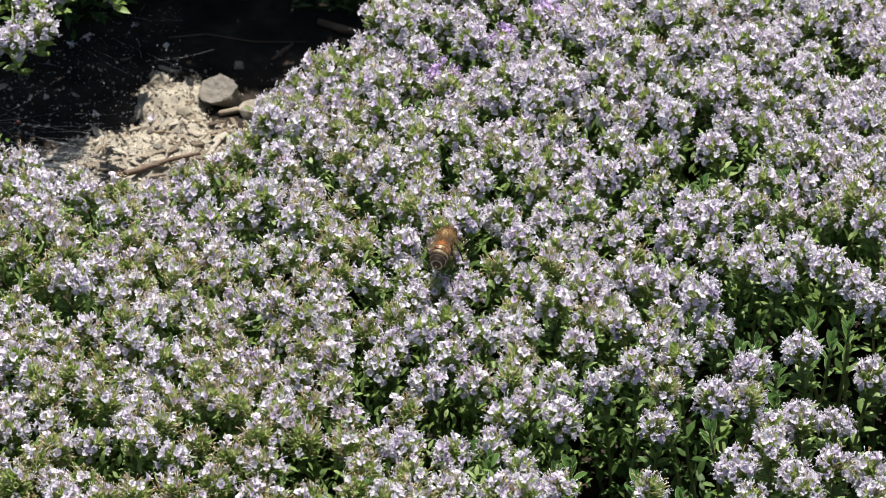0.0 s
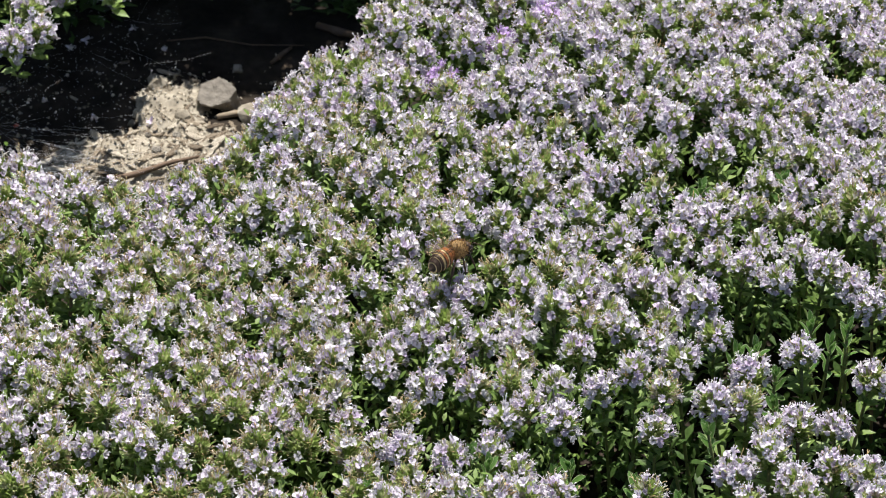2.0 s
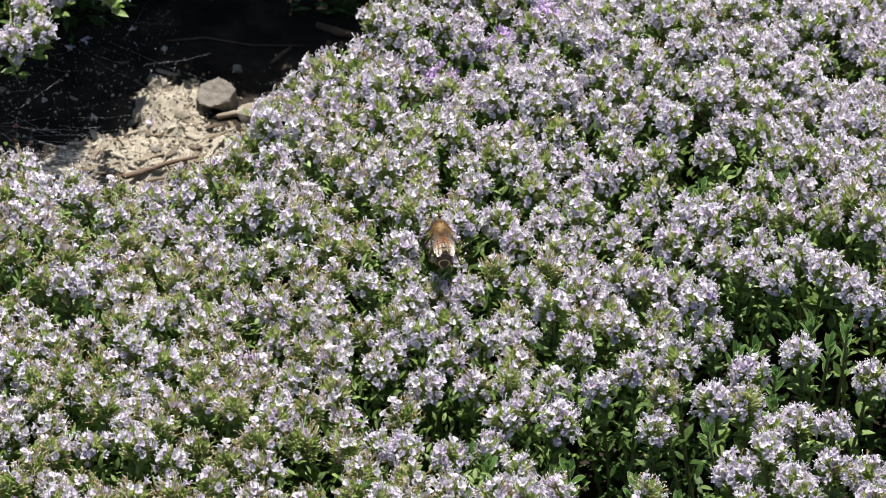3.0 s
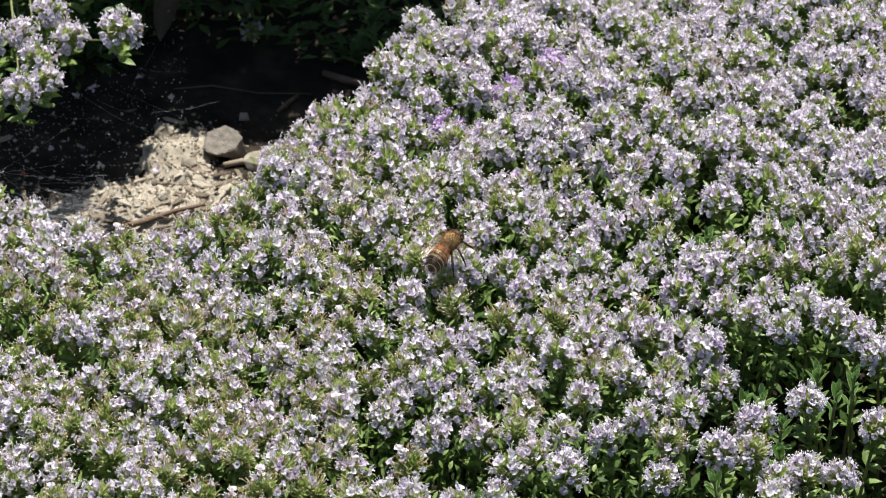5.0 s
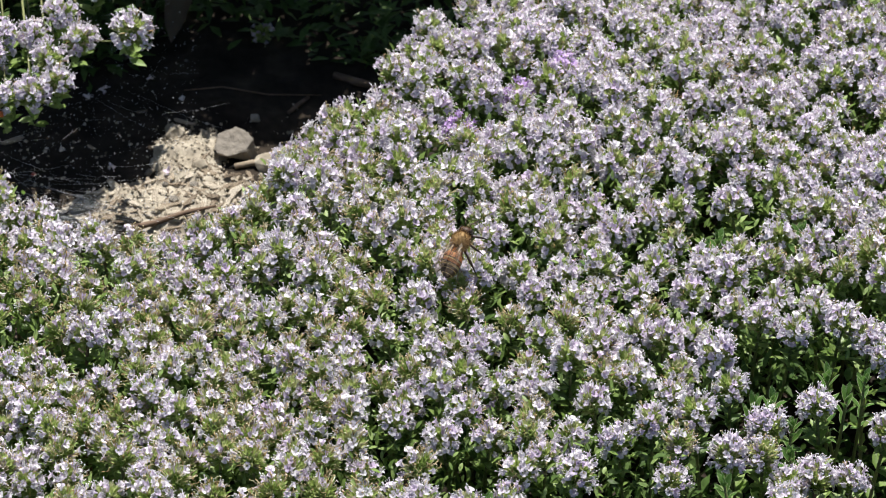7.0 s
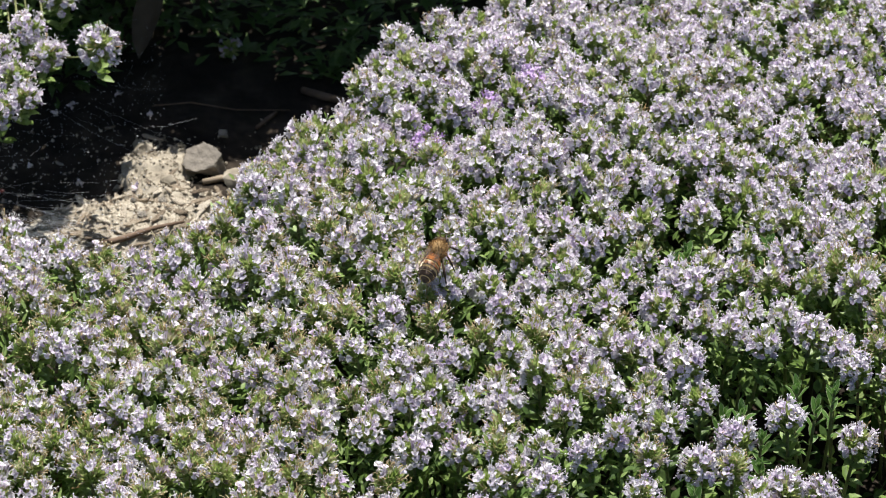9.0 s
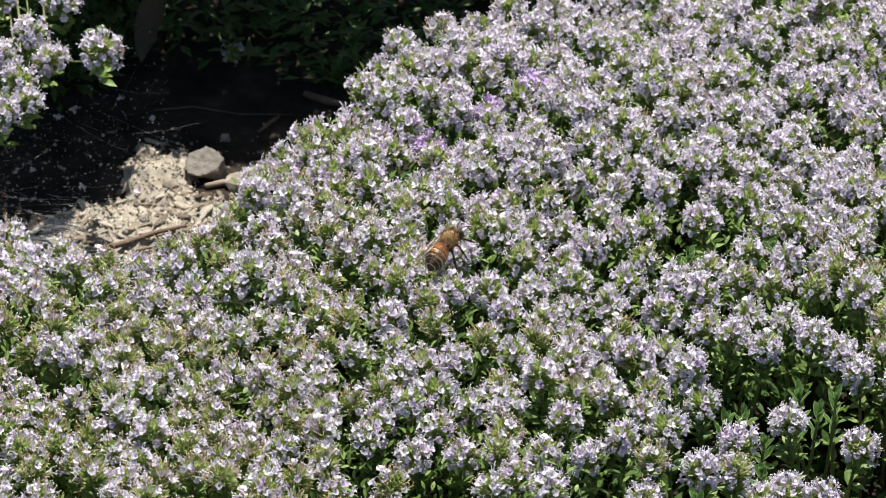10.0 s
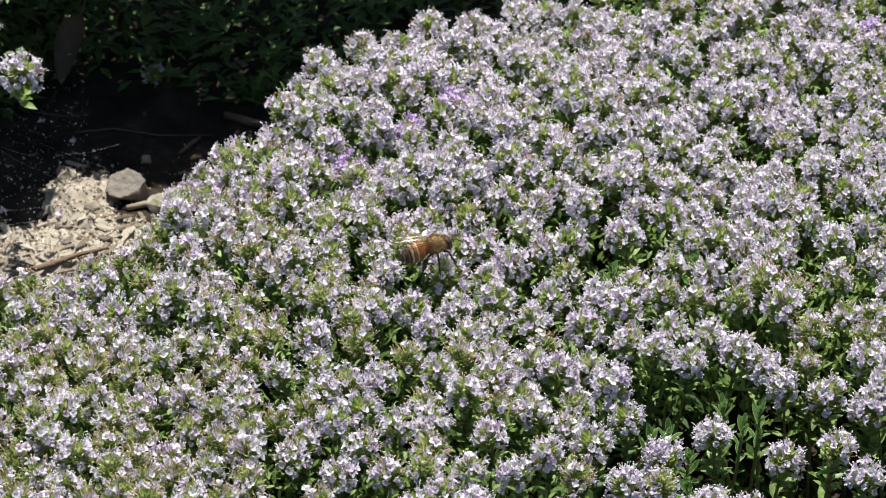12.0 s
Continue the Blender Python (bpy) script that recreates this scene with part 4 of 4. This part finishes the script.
def wing_shape(length, width, lean):
    """A clear wing along -y with rounded tip, and raised veins."""
    s = Shape()
    rows_n = 9
    edge_l, edge_r = [], []
    for i in range(rows_n):
        u = i / (rows_n - 1)
        w = width * (0.18 + 0.9 * math.sin(math.pi * min(1, u * 0.86 + 0.02)) ** 0.9) * (1 if u < 0.97 else 0.55)
        c = lean * u * u
        z = 0.25 * math.sin(u * 3)
        edge_l.append(Vector((c - w * 0.35, -u * length, z)) * MM)
        edge_r.append(Vector((c + w * 0.65, -u * length, z - 0.15)) * MM)
    vs = []
    for a, b in zip(edge_l, edge_r):
        vs += [a, (a + b) / 2 + Vector((0, 0, 0.08 * MM)), b]
    s.add(vs, [f for i in range(rows_n - 1) for f in ((3 * i, 3 * i + 1, 3 * i + 4, 3 * i + 3), (3 * i + 1, 3 * i + 2, 3 * i + 5, 3 * i + 4))], 0)
    lift = Vector((0, 0, 0.03 * MM))
    tube(s, [p + lift for p in edge_l], [0.07 * MM] * rows_n, 4, 1)
    tube(s, [vs[3 * i + 1] + lift for i in range(rows_n - 2)], [0.04 * MM] * (rows_n - 2), 3, 1)
    tube(s, [vs[3 * i + 1] * 0.5 + vs[3 * i + 2] * 0.5 + lift for i in range(1, rows_n - 3)], [0.035 * MM] * (rows_n - 4), 3, 1)
    for i in (3, 5):
        tube(s, [edge_l[i] + lift, vs[3 * i + 4] + lift, edge_r[i] + lift], [0.035 * MM] * 3, 3, 1)
    return s


def leg_shape(reach, drop, back, side):
    """Femur, tibia and foot from the hip at the origin."""
    s = Shape()
    hip, knee = Vector((0, 0, 0)), Vector((side * reach * 0.45, back * 0.35, 0.35))
    ankle, toe = Vector((side * reach * 0.85, back * 0.8, -drop * 0.6)), Vector((side * reach, back, -drop))
    tube(s, [hip * MM, (hip + knee) / 2 * MM, knee * MM], [0.24 * MM, 0.3 * MM, 0.22 * MM], 7)
    tube(s, [knee * MM, (knee * 0.4 + ankle * 0.6) * MM, ankle * MM], [0.2 * MM, 0.36 * MM if back < -1 else 0.24 * MM, 0.2 * MM], 7)
    tube(s, [ankle * MM, (ankle + toe) / 2 * MM, toe * MM, (toe + Vector((side * 0.3, back * 0.08, -0.05))) * MM], [0.17 * MM, 0.13 * MM, 0.09 * MM, 0.05 * MM], 6)
    return s


def build_bee():
    """A worker honey bee that faces +y, its waist at the origin; returns the bee and its moving parts."""
    bee = tagged(new("honey_bee"), "amber and dark brown striped honey bee foraging on thyme", "bee")
    th = ball(Shape(), (0, 1.6, 0.35), (2.1, 2.15, 2.0), 0, level=3)
    thorax = part("thorax", th.mesh("thorax", [FUR]), bee)
    part("fur", fuzz(Shape(), (0, 1.6, 0.35), (2.05, 2.1, 1.95), 2200, 0.7, 3).mesh("fur", [FUR], False), thorax, label="golden brown hairs", kind="stuff")
    abd = part("abdomen", abdomen_shape().mesh("abdomen", [AMBER, BROWN, BAND]), bee, pose(0, -0.2 * MM, 0.25 * MM), "amber abdomen with dark brown and pale bands")
    part("fur", fuzz(Shape(), (0, -1.5, 0), (1.9, 1.6, 1.75), 260, 0.35, 4).mesh("fur", [BAND], False), abd, kind="stuff")
    hd = Shape()
    ball(hd, (0, 4.1, -0.15), (1.65, 0.95, 1.55), 0)
    ball(hd, (0, 4.55, -1.3), (0.55, 0.5, 0.6), 0)
    head = part("head", hd.mesh("head", [BROWN]), bee)
    part("fur", fuzz(Shape(), (0, 4.1, -0.1), (1.6, 0.95, 1.5), 420, 0.4, 5).mesh("fur", [FUR], False), head, kind="stuff")
    for side in (-1, 1):
        part("eye", ball(Shape(), (side * 1.35, 4.2, 0.05), (0.5, 0.75, 1.15)).mesh("eye", [EYE_DARK]), head, label="glossy dark eye")
        ant = Shape()
        tube(ant, [(side * 0.4 * MM, 4.9 * MM, 0.3 * MM), (side * 0.8 * MM, 5.6 * MM, 0.9 * MM), (side * 1.3 * MM, 6.6 * MM, 0.3 * MM), (side * 1.6 * MM, 7.3 * MM, -0.3 * MM)], [0.11 * MM, 0.1 * MM, 0.13 * MM, 0.1 * MM], 6)
        part("antenna", ant.mesh("antenna", [BROWN]), head)
    tongue = tube(Shape(), [(0, 4.7 * MM, -1.7 * MM), (0, 4.9 * MM, -2.6 * MM), (0, 4.7 * MM, -3.3 * MM)], [0.2 * MM, 0.14 * MM, 0.06 * MM], 6)
    part("tongue", tongue.mesh("tongue", [BROWN]), head)
    wings, legs = [], []
    for side in (-1, 1):
        fore, hind = wing_shape(8.0, 2.3, 0.25), wing_shape(5.6, 1.7, 0.15)
        flip = Matrix.Diagonal((side, 1, 1, 1))
        for s, name, at in ((fore, "forewing", (side * 0.85, 1.3, 1.8)), (hind, "hindwing", (side * 0.95, 0.5, 1.55))):
            m = Shape().join(s, flip).mesh(name, [WING, BROWN])
            ob = part(name, m, bee, label="clear brownish veined wing")
            ob.visible_shadow = True
            wings.append((ob, side, at, name == "forewing"))
        for y, reach, drop, back in ((2.8, 2.6, 3.4, 2.6), (1.7, 3.2, 3.8, -0.2), (0.7, 3.0, 4.2, -3.4)):
            ob = part("leg", leg_shape(reach, drop, back, side).mesh("leg", [BROWN]), bee, label="dark jointed leg")
            legs.append((ob, (side * 0.9, y, -1.0), side, y))
    bee.scale = (0.95, 1.12, 1.1)
    return bee, head, abd, wings, legs


forager = build_bee()
other_bee = build_bee()

# where the forager's body is, in millimetres, with its heading and how far its head points up
FORAGING = [
    (0.0, 0.1, -6.9, 60.2, -16, 1),
    (0.2, -0.9, -6.3, 60.3, -26, -5),
    (0.4, -1.1, -5.9, 60.4, -40, -9),
    (0.6, -0.2, -6.7, 60.3, -47, -12),
    (0.8, -1.2, -7.2, 60.2, -41, -10),
    (1.0, 1.0, -7.5, 60.2, -49, -3),
    (1.2, 1.2, -9.1, 59.9, -44, -9),
    (1.4, 0.9, -9.7, 59.8, -34, -18),
    (1.6, 1.2, -7.8, 60.2, -46, -12),
    (1.8, 1.7, -8.1, 60.1, -47, -6),
    (2.0, 1.7, -8.8, 60.0, -43, -6),
    (2.2, 1.5, -8.7, 60.0, -41, -7),
    (2.4, 1.4, -6.8, 60.4, -38, 4),
    (2.6, 0.8, -6.5, 60.4, -16, 5),
    (2.8, 0.4, -4.9, 60.7, 7, 8),
    (3.1, 0.1, -4.5, 60.8, 6, 12),
    (4.8, -1.1, 7.4, 63.3, -14, 1),
    (5.0, -0.7, 6.8, 63.3, -31, 9),
    (5.2, -1.4, 5.4, 63.0, -29, 4),
    (5.4, -0.3, 5.6, 63.1, -17, -8),
    (5.6, 0.8, 4.4, 63.0, -14, 1),
    (5.8, 0.5, 5.1, 63.1, -11, 6),
    (6.0, -0.3, 4.7, 63.0, -1, 6),
    (6.2, 0.3, 5.0, 63.1, -5, 2),
    (6.4, 0.1, 5.3, 63.1, -10, 1),
    (6.5, -0.3, 5.0, 63.0, -8, 22),
    (6.6, 0.1, 4.8, 63.0, -11, 18),
    (6.7, 0.4, 5.6, 63.2, -29, 29),
    (6.8, 0.6, 6.7, 63.3, -30, 34),
    (6.9, 0.8, 7.0, 63.3, -26, 28),
    (7.0, -0.1, 7.2, 63.4, -28, 33),
    (7.2, 0.3, 7.8, 63.4, -21, 20),
    (8.8, 1.0, 10.3, 63.3, -21, 12),
    (9.0, 1.7, 9.7, 63.2, -22, 13),
    (9.2, 1.9, 11.3, 63.0, -17, 20),
    (9.5, 3.2, 16.8, 61.5, -31, 13),
    (9.8, 3.2, 16.8, 61.6, -32, 15),
    (10.0, 3.3, 18.0, 61.2, -35, 17),
    (10.2, 5.8, 24.0, 60.3, -35, -0),
    (10.4, 8.1, 23.6, 60.4, -55, 2),
    (10.6, 8.2, 24.0, 60.4, -59, 1),
    (10.8, 9.1, 23.0, 60.4, -71, -18),
    (11.0, 9.7, 23.2, 60.4, -74, -17),
    (11.2, 11.0, 24.2, 60.8, -64, -5),
    (11.4, 11.0, 24.6, 60.8, -59, 3),
    (11.6, 11.6, 24.7, 60.9, -47, 6),
    (11.8, 13.3, 24.9, 61.1, -52, 11),
    (12.0, 17.0, 24.3, 61.2, -72, 4),
]
# wing spread in degrees
SPREAD = [(0.0, 26), (0.3, 14), (0.8, 12), (1.4, 16), (2.3, 14), (2.5, 10), (3.0, 8), (4.8, 20), (5.2, 12), (6.0, 13), (6.5, 10), (7.0, 9), (8.9, 14), (9.5, 18), (10.3, 22), (11.0, 14), (11.6, 13), (12.0, 24)]


def body_pose(x, y, z, heading, up, lean=0):
    return pose(x * MM, y * MM, z * MM, 0, 0, heading) @ pose(0, 0, 0, up, lean, 0) @ pose(0, 0.6 * MM, 1.0 * MM)


def wing_pose(at, side, spread, fore):
    return pose(at[0] * MM, at[1] * MM, at[2] * MM, -6, side * -((8 if fore else 5) + min(24, 4.5 * max(0, spread - 9))), side * (0.36 * spread if fore else 0.5 * spread))


def move_parts(bee, seed, spreads):
    """Wings fold and spread; legs step; the head nods."""
    r = random.Random(seed)
    _, head, abd, wings, legs = bee
    for ob, side, at, fore in wings:
        walk(ob, [(t, wing_pose(at, side, s, fore)) for t, s in spreads])
    times = [0.4 * i for i in range(31)]
    for ob, at, side, y in legs:
        shift = r.uniform(0, 6)
        walk(ob, [(t, pose(at[0] * MM, at[1] * MM, at[2] * MM, 7 * math.sin(t * 5 + shift), 5 * math.sin(t * 3.1 + shift), side * 9 * math.sin(t * 4.3 + shift))) for t in times])
    walk(head, [(t, pose(0, 0, 0, -4 + 5 * math.sin(t * 3.7 + seed), 0, 5 * math.sin(t * 2.3))) for t in times])
    walk(abd, [(t, pose(0, -0.2 * MM, 0.25 * MM, 3 * math.sin(t * 4.1 + seed), 0, 2 * math.sin(t * 3.3))) for t in times])


def motions():
    walk(forager[0], [(t, body_pose(x, y, z, heading, up)) for t, x, y, z, heading, up in FORAGING])
    walk(other_bee[0], [(0.0, body_pose(150, 190, 75, -60, 0)), (9.6, body_pose(150, 190, 75, -60, 0)), (10.3, body_pose(108, 123, 64, -64, 0)), (10.6, body_pose(109.5, 120, 61, -64, -8)),
                        (11.0, body_pose(110.5, 121.7, 60.5, -77, -10)), (11.3, body_pose(113.7, 124.5, 60, -73, 4)), (11.6, body_pose(125, 160, 85, -60, 15)), (12.0, body_pose(150, 230, 120, -50, 10))])
    move_parts(forager, 1, SPREAD)
    move_parts(other_bee, 2, [(0.0, 20), (9.6, 50), (10.4, 20), (11.2, 18), (11.5, 60), (12.0, 60)])


motions()
